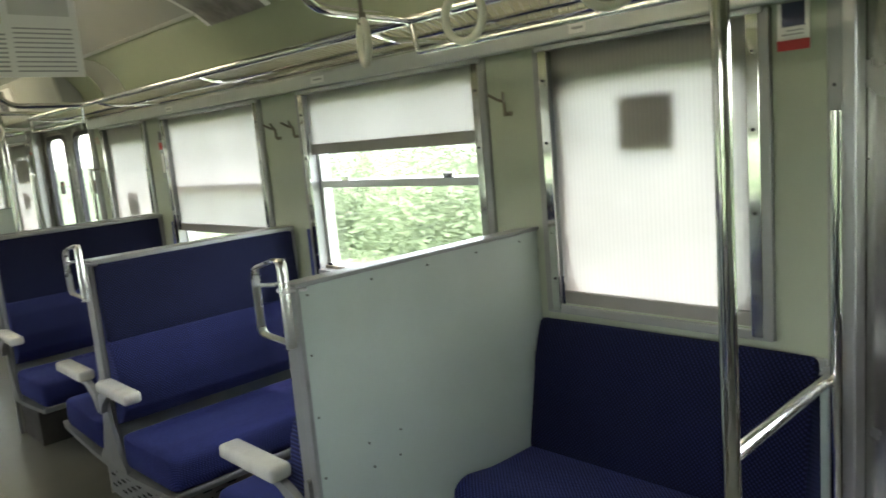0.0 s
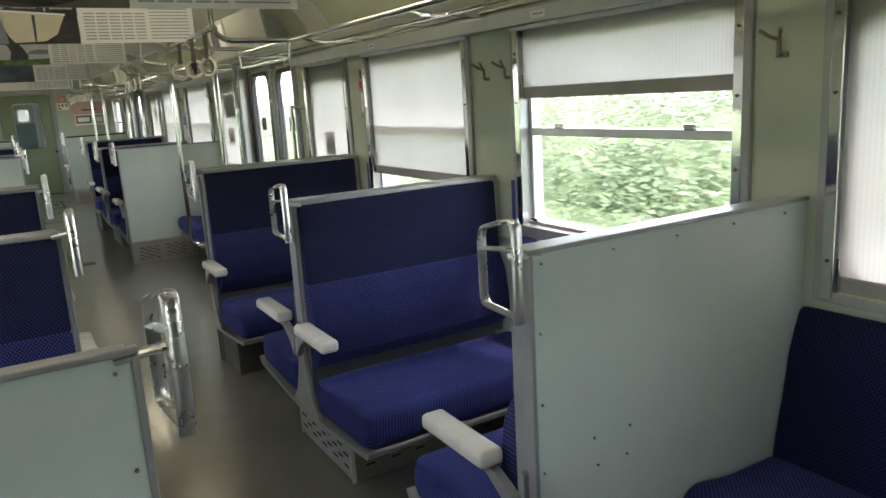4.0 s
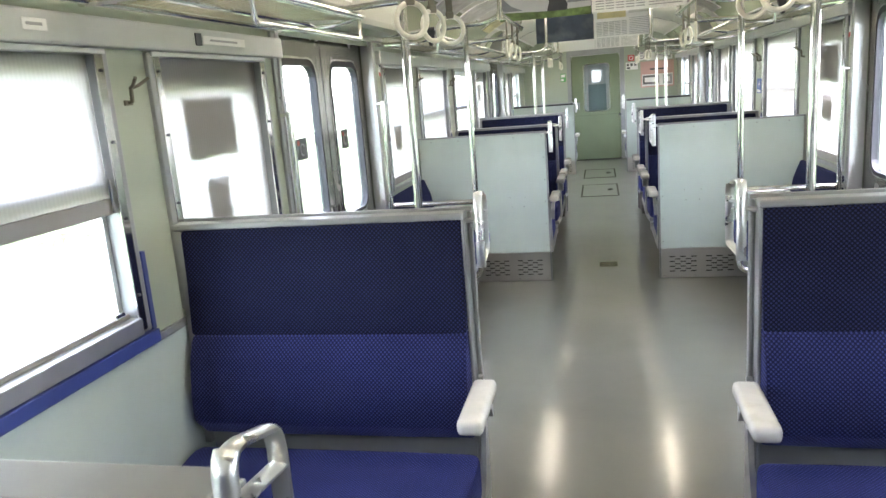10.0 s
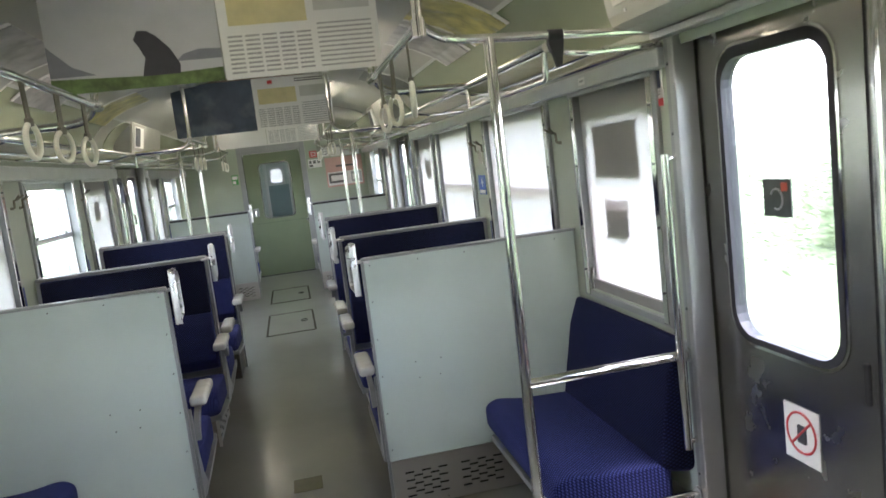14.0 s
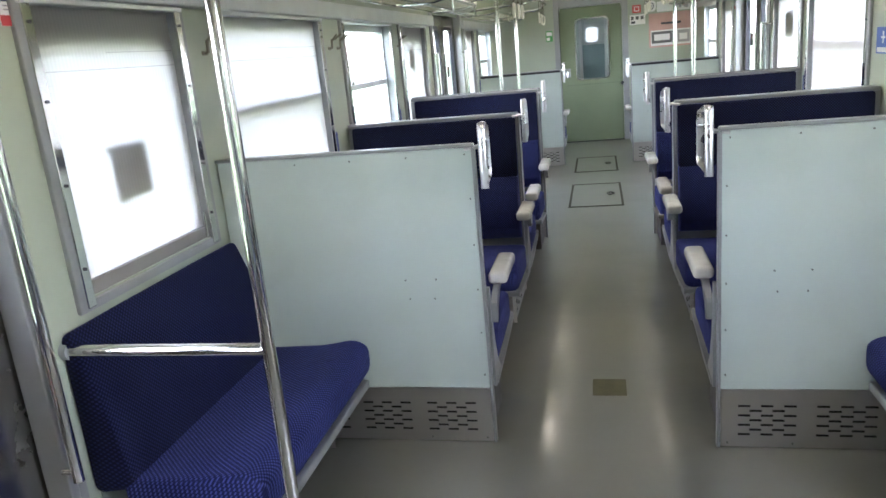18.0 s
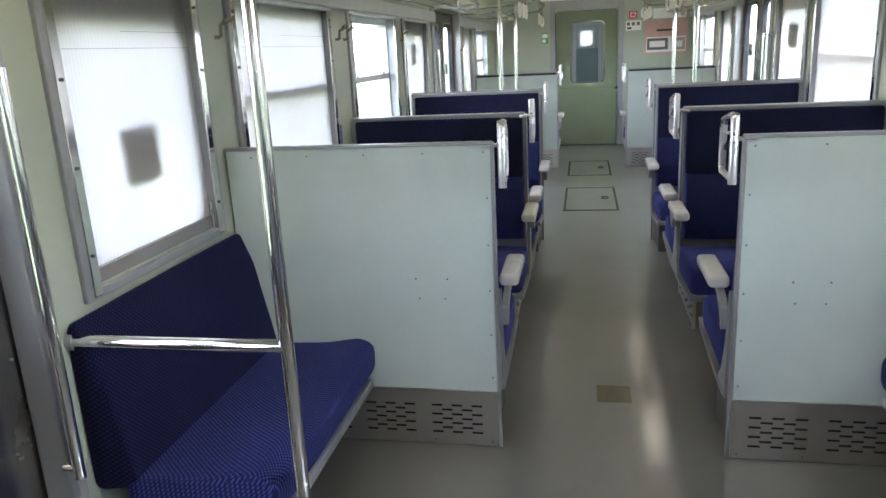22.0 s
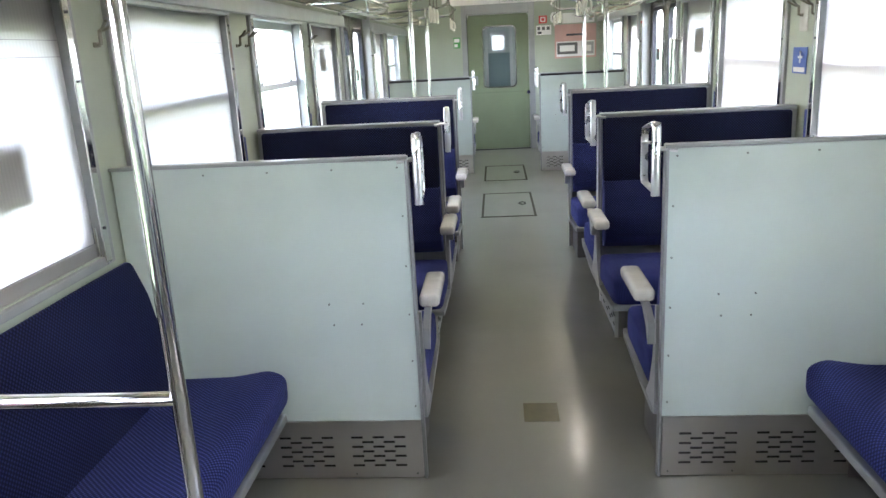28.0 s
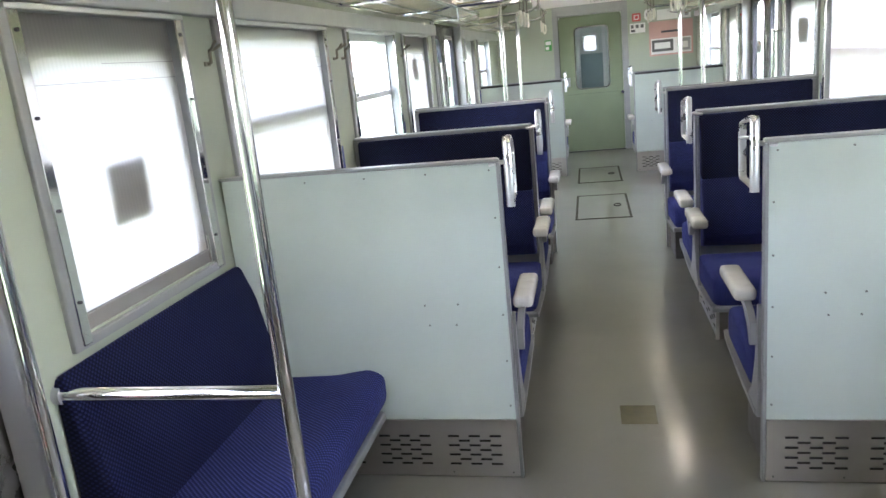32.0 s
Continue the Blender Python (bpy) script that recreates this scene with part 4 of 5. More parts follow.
def pillar_rail(f, stay=True):
    root = thing("grab_rail", "slim vertical stainless grab rail on the door pillar", "grab rail", "pillar rails")
    y = f * 0.685
    part("rail", tube([(1.262, y, 0.45), (1.262, y, 1.392)], 0.0135, 12), M_CHROME, root, smooth=True)
    for z in (0.475, 1.378):
        part("bracket", tube([(1.262, y, z), (1.30, y, z)], 0.009, 10), M_CHROME, root, smooth=True)
    if f > 0 or not stay:
        return root
    part("stay", tube(bend([(1.262, y, 1.38), (1.27, y + f * 0.10, 1.38), (1.313, y + f * 0.105, 1.38)], 0.02, 4), 0.006, 8), M_CHROME, root, smooth=True)
    part("stay_plate", tube([(1.306, y + f * 0.105, 1.38), (1.316, y + f * 0.105, 1.38)], 0.018, 12), M_CHROME, root, smooth=True)
    return root

for make in (stanchion, pillar_rail):
    for f in (1, -1):
        ob = place(make(f), DOORS[0])
        for d in DOORS[1:]:
            copy_thing(ob, Matrix.Translation((0, d, 0)))
        if make is pillar_rail:
            ob = pillar_rail(f, False)
            ob.matrix_basis = turned(DOORS[0] - 0.085)
            for d in DOORS[1:]:
                copy_thing(ob, turned(d - 0.085))
        else:
            for d in DOORS:
                copy_thing(ob, turned(d))

# ---- luggage racks ----
def rack(y0, y1):
    root = thing("luggage_rack", "chrome-railed luggage rack with a diamond mesh bed", "luggage rack", "luggage racks")
    bm = tube([(0.93, y0, 1.745), (0.93, y1, 1.745)], 0.014, 12)
    part("front_rail", bm, M_CHROME, root, smooth=True)
    part("rear_rail", tube([(1.285, y0, 1.728), (1.285, y1, 1.728)], 0.009, 8), M_CHROME, root, smooth=True)
    part("lower_rail", tube([(1.12, y0, 1.728), (1.12, y1, 1.728)], 0.008, 8), M_CHROME, root, smooth=True)
    n = round((y1 - y0) / 1.25)
    for k in range(n + 1):
        y = y0 + 0.02 + (y1 - y0 - 0.04) * k / n
        br = tube(bend([(0.93, y, 1.745), (1.02, y, 1.722), (1.31, y, 1.725)], 0.05), 0.009, 8)
        part("bracket", br, M_CHROME, root, smooth=True)
    mesh = bmesh.new()
    pitch, w = 0.03, 0.0027
    x0, x1, z = 0.94, 1.285, 1.736
    dx = x1 - x0
    k = y0 - dx * 0.7
    while k < y1:
        for sgn in (1, -1):
            a, b = (k, k + dx * 0.7) if sgn > 0 else (k + dx * 0.7, k)
            pa, pb = Vector((x0, a, z)), Vector((x1, b, z + 0.002))
            if min(a, b) < y0 or max(a, b) > y1:
                continue
            d = (pb - pa).normalized()
            u = Vector((-d.y, d.x, 0)) * w
            up = Vector((0, 0, 0.003))
            v = [mesh.verts.new(p) for p in (pa + u, pa - u, pb - u, pb + u, pa + up, pb + up)]
            mesh.faces.new((v[0], v[1], v[2], v[3]))
            mesh.faces.new((v[0], v[3], v[5], v[4]))
            mesh.faces.new((v[1], v[4], v[5], v[2]))
        k += pitch
    part("mesh_bed", mesh, M_NET, root)
    return root

r1 = rack(0.72, 5.41)
copy_thing(r1, Matrix.Translation((0, 6.122, 0)))
LOWER = Matrix.Translation((0, 0, -0.006))
copy_thing(r1, LOWER @ turned(6.125))
copy_thing(r1, LOWER @ turned(12.247))
r2 = rack(12.97, 15.7)
copy_thing(r2, LOWER @ turned(28.67))

# ---- strap rails and straps beside each door ----
def strap_rail(f):
    root = thing("strap_rail", "chrome overhead rail for hand straps above a side bench", "hanging rail", "strap rails")
    part("rail", tube([(0.53, f * 0.60, 1.815), (0.53, f * 1.67, 1.81)], 0.0135, 12), M_CHROME, root, smooth=True)
    part("curved_hanger", tube(bend([(0.93, f * 1.71, 1.747), (0.53, f * 1.67, 1.752), (0.53, f * 1.67, 2.24)], 0.115, 9), 0.0145, 12), M_CHROME, root, "pipe bent from the rack up to the ceiling", smooth=True)
    part("elbow", tube([(0.53, f * 1.63, 1.81), (0.53, f * 1.69, 1.81)], 0.021, 12), M_CHROME, root, smooth=True)
    part("end_knob", tube([(0.53, f * 1.69, 1.81), (0.53, f * 1.715, 1.81), (0.53, f * 1.725, 1.81)], 0.016, 12), M_CHROME, root, smooth=True)
    part("lower_rail", tube(bend([(0.93, f * 1.70, 1.742), (0.93, f * 1.685, 1.652), (0.93, f * 0.745, 1.652), (0.93, f * 0.735, 1.742)], 0.012, 3), 0.0085, 10), M_CHROME, root, "thin lower rail under the rack", smooth=True)
    part("cross_bar", tube(bend([(0.53, f * 0.58, 1.815), (0.63, f * 0.705, 1.79), (0.757, f * 0.712, 1.785), (1.30, f * 0.712, 1.765)], 0.09, 5), 0.0135, 12), M_CHROME, root, smooth=True)
    part("hanger", tube([(0.53, f * 0.58, 1.80), (0.53, f * 0.58, 2.24)], 0.0135, 12), M_CHROME, root, smooth=True)
    part("collar", tube([(0.53, f * 0.58, 1.785), (0.53, f * 0.58, 1.83)], 0.02, 12), M_CHROME, root, smooth=True)
    for y in (0.58, 1.67):
        part("flange", tube([(0.53, f * y, 2.205), (0.53, f * y, 2.24)], 0.03, 12), M_ALU, root, smooth=True)
    return root


def wedge_tag(s, y):
    root = thing("hanging_tag", "small black tapered tag hanging from a chrome bar", "tag", "hanging tags")
    part("tab", prism([(s * 0.93, 1.775), (s * 0.985, 1.772), (s * 0.972, 1.69), (s * 0.955, 1.685)], "y", y - 0.006, y + 0.006), M_RUBBER, root)
    part("clasp", tube([(s * 0.935, y, 1.778), (s * 0.98, y, 1.777)], 0.0165, 10), M_RUBBER, root, smooth=True)
    return root


def strap():
    root = thing("hand_strap", "ivory ring hand strap on dark webbing", "hand strap", "hand straps")
    part("webbing", box(-0.003, 0.003, -0.012, 0.012, -0.10, 0.012, 0.001), M_STRAP, root)
    part("clip", box(-0.008, 0.008, -0.015, 0.015, -0.118, -0.094, 0.003), M_STRAP, root)
    pts = [(0.0, 0.0465 * math.sin(t), -0.158 + 0.0475 * math.cos(t)) for t in [2 * math.pi * k / 28 for k in range(28)]]
    part("ring", tube(pts, 0.008, 10, closed=True), M_RING, root, smooth=True)
    return root


for f in (1, -1):
    sr = place(strap_rail(f), DOORS[0])
    for d in DOORS[1:]:
        copy_thing(sr, Matrix.Translation((0, d, 0)))
    for d in DOORS:
        if not (f < 0 and d == DOORS[0]):
            copy_thing(sr, turned(d))
st = strap()
firsts = True
NEAR_TURN = {0.78: 33, 1.11: 5, 1.43: -28}
for d in DOORS:
    for s, at in ((1, (0.78, 1.11, 1.43)), (-1, (0.85, 1.16, 1.47))):
        for f in (1, -1):
            if s < 0 and f > 0 and d == DOORS[0]:
                continue
            for y in at:
                y += 0.07 if f < 0 else 0.0
                z = 1.815 - 0.015 * (y - 0.6)
                spin = NEAR_TURN.get(y, 0) if d == DOORS[0] and f > 0 else random.uniform(-16, 16) if f > 0 or d == DOORS[2] else random.uniform(35, 85)
                m = Matrix.Translation((s * 0.53, d + f * y, z - 0.012)) @ Matrix.Rotation(radians(s * spin), 4, "Z") @ Matrix.Rotation(radians(random.uniform(-5, 5)), 4, "X")
                if firsts:
                    st.matrix_basis = m
                    firsts = False
                else:
                    copy_thing(st, m)

for s in (1, -1):
    wedge_tag(s, DOORS[1] + 0.712)

# ---- boxes over the doors ----
def door_header(y0, y1, k):
    root = thing("door_header", "pale cover box over the side doors with a framed poster", "cover box", "door headers")
    cover = [(1.40, 1.812), (1.285, 1.755), (1.17, 1.768), (1.145, 1.785), (1.135, 1.81), (1.085, 2.09), (1.10, 2.16), (1.40, 2.16)]
    part("cover", prism(cover, "y", y0, y1), M_HEADER, root)
    part("lower_trim", box(1.26, 1.30, y0, y1, 1.735, 1.757, 0.004), M_ALU, root)
    inner = [(1.265, 1.79), (1.16, 1.80), (1.145, 1.82), (1.108, 2.04), (1.125, 2.05), (1.265, 2.00)]
    for y, k in ((y0, -1), (y1, 1)):
        part("end_cap", prism(inner, "y", *sorted((y, y + k * 0.008))), M_FRAMEP, root)
    tilt = lambda z, d: (1.135 - (z - 1.81) * 0.05 / 0.28 - d, z - d * 0.17)
    def plate(name, a, b, z0, z1, d0, d1, m, parent, label=""):
        return part(name, prism([tilt(z0, d0), tilt(z0, d1), tilt(z1, d1), tilt(z1, d0)], "y", a, b), m, parent, label)
    lo, hi = sorted((k * 0.66, k * 0.20))
    fr = plate("poster_frame", lo, hi, 1.835, 2.065, -0.002, 0.008, M_WHITE, root, "cream poster frame")
    plate("poster_sheet", lo + 0.035, hi - 0.035, 1.86, 2.04, 0.008, 0.010, M_PAPER, fr)
    lo2, hi2 = sorted((k * 0.61, k * 0.40))
    plate("poster_picture", lo2, hi2, 1.87, 2.03, 0.010, 0.0115, M_INKD, fr, "dark printed picture")
    for r in range(5):
        plate("print", lo2 + 0.02, hi2 - 0.03 - 0.02 * (r % 3), 1.885 + 0.028 * r, 1.895 + 0.028 * r, 0.0115, 0.0125, M_INKG, fr)
    for q in (0.08, 0.5, 0.92):
        y = y0 + (y1 - y0) * q
        part("screw", tube([(1.1385, y, 1.815), (1.131, y, 1.8135)], 0.006, 8), M_ALU, root)
    return root


def cove_cover(d):
    """Raised round-cornered plates on the cove, just before a door's cover box."""
    root = thing("cove_cover", "raised round-cornered cover plate on the curved upper wall", "cover plate", "cove covers")
    arc = [(1.322, 1.74), (1.31, 1.82), (1.292, 1.865), (1.27, 1.91), (1.24, 1.95), (1.205, 1.99), (1.16, 2.025), (1.11, 2.06)]
    for start, lift, r, m in ((4.72 - 6.125, 0.006, 0.16, M_HEADER), (5.06 - 6.125, 0.014, 0.12, M_COVE)):
        bm = bmesh.new()
        rows = []
        for i, (x, z) in enumerate(arc):
            t = i / (len(arc) - 1)
            h = max(0.0, (t - 0.55) / 0.45)
            y = start + r * (1 - math.sqrt(max(0.0, 1 - h * h)))
            n = Vector((-0.85, -0.5)) if i > 2 else Vector((-1.0, -0.1))
            out = (x + n.x * lift, z + n.y * lift)
            inn = (x + 0.004, z + 0.004)
            rows.append([bm.verts.new((p[0], yy, p[1])) for p in (inn, out) for yy in (y, -0.722)])
        for p, q in zip(rows, rows[1:]):
            for a, b in ((0, 1), (2, 3), (0, 2), (1, 3)):
                bm.faces.new((p[a], p[b], q[b], q[a]))
        bm.faces.new((rows[0][0], rows[0][1], rows[0][3], rows[0][2]))
        bm.faces.new((rows[-1][0], rows[-1][1], rows[-1][3], rows[-1][2]))
        part("plate", bm, m, root, smooth=True)
    return root


for s in (1, -1):
    cv = cove_cover(0)
    if s > 0:
        place(cv, DOORS[1])
        copy_thing(cv, Matrix.Translation((0, DOORS[2], 0)))
    else:
        for ob in cv.children:
            ob.data.transform(Matrix.Diagonal((-1, 1, 1, 1)))
            ob.data.flip_normals()
        place(cv, DOORS[1])
        copy_thing(cv, Matrix.Translation((0, DOORS[2], 0)))

hd = door_header(-0.72, 0.72, -1)
place(hd, DOORS[0])
for d in DOORS[1:]:
    copy_thing(hd, Matrix.Translation((0, d, 0)))
hd_left = door_header(-0.72, 0.72, 1)
hd_left.matrix_basis = turned(DOORS[0])
for d in DOORS[1:]:
    copy_thing(hd_left, turned(d))

# ---- ceiling lamps ----
def lamp(s):
    root = thing("ceiling_light", "lit fluorescent tube in a slim white ceiling fitting", "ceiling light", "fluorescent lights")
    part("fitting", box(s * 0.58 - 0.05, s * 0.58 + 0.05, -0.60, 0.60, 2.20, 2.222, 0.008), M_WHITE, root)
    part("tube", tube([(s * 0.58, -0.56, 2.182), (s * 0.58, 0.56, 2.182)], 0.016, 10), M_LAMP, root, "glowing fluorescent tube", smooth=True)
    for y in (-0.57, 0.57):
        part("holder", box(s * 0.58 - 0.02, s * 0.58 + 0.02, y - 0.015, y + 0.015, 2.162, 2.204, 0.004), M_WHITE, root)
    return root

for s in (1, -1):
    lm = place(lamp(s), 4.15)
    for y in (1.62, 6.48, 9.22, 11.75, 14.3):
        copy_thing(lm, Matrix.Translation((0, y, 0)))

# ---- hanging posters ----
def poster(y, z0, art):
    root = thing("hanging_poster", "paired hanging paper advertisements, " + art, "poster", "hanging posters")
    h = 0.41
    part("hanger_rail", box(-0.68, 0.62, y - 0.012, y + 0.012, z0 + h - 0.005, z0 + h + 0.022, 0.004), M_BRONZE, root, "brown metal clip rail")
    for x in (-0.45, -0.2, 0.12, 0.36):
        part("clip_tag", box(x, x + 0.035, y - 0.0135, y - 0.012, z0 + h + 0.001, z0 + h + 0.014), M_PAPER, root)
    sheet = part("notice_sheet", box(-0.036, 0.578, y - 0.0015, y + 0.0015, z0, z0 + h), M_PAPER, root, "white printed notice sheet")
    Y = y - 0.0022
    def ink(x0, x1, a, b, m, name="print"):
        return part(name, box(x0, x1, Y - 0.0006, Y + 0.0006, z0 + a, z0 + b), m, sheet)
    ink(0.0, 0.30, 0.20, 0.32, M_YEL)
    ink(0.33, 0.55, 0.235, 0.32, mat("pale_print", (0.55, 0.55, 0.52), 0.6))
    ink(0.30, 0.53, 0.375, 0.383, M_INKD)
    ink(0.30, 0.53, 0.358, 0.366, M_INKD)
    ink(0.085, 0.125, 0.355, 0.385, M_RED, "logo")
    lines = bmesh.new()
    for c in range(5):
        for r in range(9):
            box(-0.01 + 0.066 * c, 0.045 + 0.066 * c, Y - 0.0006, Y + 0.0006, z0 + 0.02 + 0.017 * r, z0 + 0.027 + 0.017 * r, bm=lines)
    for r in range(10):
        box(0.335, 0.55, Y - 0.0006, Y + 0.0006, z0 + 0.02 + 0.018 * r, z0 + 0.026 + 0.018 * r, bm=lines)
    part("text_block", lines, M_INK, sheet)
    return root, Y

P1, Y1 = poster(3.30, 1.772, "a dark fiery close-up")
P2, Y2 = poster(5.05, 1.80, "a boat beside a dark night")
P3, Y3 = poster(7.75, 1.855, "a dark shape on green meadow")
P4, Y4 = poster(10.9, 1.845, "a dark blue lake")
P5, Y5 = poster(13.9, 1.845, "plain print")
swirl = mat("dark_brown_print", (0.030, 0.022, 0.016), 0.35, 0, 0.8, 9.0)
sn, sl = swirl.node_tree.nodes, swirl.node_tree.links
stretch, streak, ramp, coord = sn.new("ShaderNodeMapping"), sn.new("ShaderNodeTexNoise"), sn.new("ShaderNodeValToRGB"), sn.new("ShaderNodeTexCoord")
stretch.inputs["Scale"].default_value = (1.6, 1.0, 9.0)
for key, value in (("Scale", 2.2), ("Detail", 7.0), ("Roughness", 0.55), ("Distortion", 1.4)):
    streak.inputs[key].default_value = value
ramp.color_ramp.elements[0].position, ramp.color_ramp.elements[0].color = 0.42, (0.012, 0.009, 0.007, 1)
ramp.color_ramp.elements.new(0.58).color = (0.065, 0.044, 0.030, 1)
ramp.color_ramp.elements[2].position, ramp.color_ramp.elements[2].color = 0.72, (0.28, 0.22, 0.13, 1)
sl.new(coord.outputs["Object"], stretch.inputs["Vector"])
sl.new(stretch.outputs["Vector"], streak.inputs["Vector"])
sl.new(streak.outputs["Fac"], ramp.inputs["Fac"])
sl.new(ramp.outputs["Color"], sn["Principled BSDF"].inputs["Base Color"])
for root, y, z0, m in ((P1, 3.30, 1.772, swirl),
                       (P2, 5.05, 1.80, mat("night_print", (0.025, 0.028, 0.027), 0.4, 0, 0.7, 9.0)),
                       (P3, 7.75, 1.855, mat("grey_sky_print", (0.48, 0.49, 0.51), 0.4, 0, 0.12, 3.0, stain=(0.55, 0.55, 0.56), stain_scale=4.0)),
                       (P4, 10.9, 1.845, mat("blue_lake_print", (0.06, 0.085, 0.13), 0.4, 0, 0.35, 5.0, stain=(0.17, 0.20, 0.24), stain_scale=7.0, stain_amount=0.6)),
                       (P5, 13.9, 1.845, M_PAPER)):
    part("picture_sheet", box(-0.66, -0.04, y - 0.0015, y + 0.0015, z0, z0 + 0.41), m, root)

pic1 = [c for c in P1.children if c.name.startswith("picture_sheet")][0]
EDGE = mat("grey_brown_print", (0.13, 0.115, 0.09), 0.4, 0, 0.3, 5.0)
for sx, sz in ((-1, -1), (1, -1), (-1, 1), (1, 1)):
    corner = [(-0.35 + sx * 0.31, 1.977 + sz * 0.205)] + [(-0.35 + sx * 0.31 * math.cos(q), 1.977 + sz * 0.205 * math.sin(q)) for q in [math.pi / 2 * w / 8 for w in range(9)]]
    part("corner_print", prism(corner, "y", 3.30 - 0.0028, 3.30 - 0.0016), EDGE, pic1)

# boat, water and rows of lights on the second picture
pic2 = [c for c in P2.children if c.name.startswith("picture_sheet")][0]
def flat(name, pts, m, parent, y):
    return part(name, prism(pts, "y", y - 0.0006, y + 0.0006), m, parent)
M_WATER = mat("water_print", (0.25, 0.28, 0.33), 0.4, 0, 0.15, 3)
M_HULL = mat("cream_hull_print", (0.58, 0.54, 0.40), 0.4, 0, 0.12, 6)
M_MIST = mat("pale_print_detail", (0.40, 0.42, 0.40), 0.4, 0, 0.4, 30)
Yb = 5.05 - 0.0022
flat("water", [(-0.655, 1.803), (-0.385, 1.803), (-0.40, 1.93), (-0.655, 1.95)], M_WATER, pic2, Yb)
flat("boat_hull", [(-0.355, 1.808), (-0.21, 1.815), (-0.15, 1.85), (-0.105, 1.945), (-0.42, 1.965), (-0.40, 1.89), (-0.38, 1.84)], M_HULL, pic2, Yb)
flat("boat_stem", [(-0.262, 1.815), (-0.252, 1.815), (-0.246, 1.95), (-0.262, 1.95)], M_INKD, pic2, Yb - 0.0014)
flat("boat_rail", [(-0.43, 1.966), (-0.10, 1.946), (-0.10, 1.957), (-0.43, 1.978)], M_PAPER, pic2, Yb - 0.0014)
for a, b, c, e in ((-0.345, -0.235, 1.985, 2.10), (-0.325, -0.25, 2.105, 2.12), (-0.17, -0.06, 1.98, 2.01), (-0.15, -0.08, 2.03, 2.05), (-0.16, -0.07, 2.08, 2.10), (-0.40, -0.385, 1.98, 2.16), (-0.20, -0.19, 1.97, 2.17)):
    flat("boat_cabin", [(a, c), (b, c), (b, e), (a, e)], M_MIST, pic2, Yb)
for a in (-0.315, -0.28):
    flat("cabin_window", [(a, 2.03), (a + 0.026, 2.03), (a + 0.026, 2.075), (a, 2.075)], M_INKD, pic2, Yb - 0.0014)
for k, x in enumerate((-0.63, -0.575, -0.51, -0.45)):
    dots = bmesh.new()
    for r in range(9 - k):
        prism([(x + 0.014 * math.cos(q), 1.985 + 0.024 * r + 0.005 * math.sin(q)) for q in [math.pi * w / 4 for w in range(8)]], "y", Yb - 0.0006, Yb + 0.0006, bm=dots)
    part("light_row", dots, M_MIST, pic2)

# dark rounded shape, meadow and hills on the third picture
pic = [c for c in P3.children if c.name.startswith("picture_sheet")][0]
Yp = 7.75 - 0.0022
M_MEADOW = mat("meadow_print", (0.10, 0.16, 0.045), 0.5, 0, 0.45, 30)
M_HILL = mat("hill_print", (0.20, 0.21, 0.24), 0.5, 0, 0.15, 8)
flat("meadow", [(-0.66, 1.855), (-0.04, 1.855), (-0.04, 1.908), (-0.3, 1.898), (-0.66, 1.913)], M_MEADOW, pic, Yp)
flat("hill", [(-0.21, 1.943), (-0.04, 1.943), (-0.04, 1.978), (-0.12, 1.983), (-0.18, 1.968)], M_HILL, pic, Yp)
flat("hill", [(-0.66, 1.918), (-0.50, 1.918), (-0.58, 1.953), (-0.66, 2.033)], M_HILL, pic, Yp)
flat("dark_shape", [(-0.335, 1.898), (-0.20, 1.898), (-0.195, 1.933), (-0.225, 1.993), (-0.27, 2.043), (-0.30, 2.063), (-0.335, 2.065), (-0.352, 2.033), (-0.335, 2.003), (-0.318, 1.963), (-0.33, 1.923)], M_INKD, pic, Yp - 0.0014)

# ---- curved ads on the cove ----
def cove_ad(s, y0, y1, m):
    root = thing("cove_poster", "small printed advertisement on the curved upper wall", "poster", "cove posters")
    pts = [(x - 0.008, z - 0.006) for x, z in HALF[3:7]]
    pts[0] = (HALF[3][0] - 0.012 - 0.02, HALF[3][1] + 0.012)
    back = [(x + 0.003, z + 0.003) for x, z in pts]
    part("sheet", prism([(s * x, z) for x, z in pts + back[::-1]], "y", y0, y1), M_PAPER, root)
    mid = [(x - 0.003, z - 0.003) for x, z in pts]
    part("picture", prism([(s * x, z) for x, z in mid + pts[::-1]], "y", y0 + 0.04, y1 - 0.04), m, root)
    return root

ADS = [mat("ad_dark", (0.17, 0.16, 0.15), 0.35, 0, 0.5, 9, stain=(0.36, 0.34, 0.32), stain_scale=5, stain_amount=0.7), mat("ad_yellow", (0.42, 0.38, 0.12), 0.35, 0, 0.5, 10, stain=(0.5, 0.5, 0.45), stain_scale=9),
       mat("ad_grey", (0.33, 0.33, 0.34), 0.35, 0, 0.3, 9, stain=(0.08, 0.08, 0.09), stain_scale=12)]
for s, y0, y1, k in ((1, 2.20, 2.72, 0), (1, 2.80, 3.35, 0), (1, 7.9, 8.5, 1), (1, 8.6, 9.2, 2), (-1, 7.9, 8.7, 2), (-1, 8.9, 9.6, 2), (-1, 2.4, 3.0, 0), (1, 10.3, 10.9, 0), (-1, 10.3, 10.9, 1)):
    cove_ad(s, y0, y1, ADS[k])

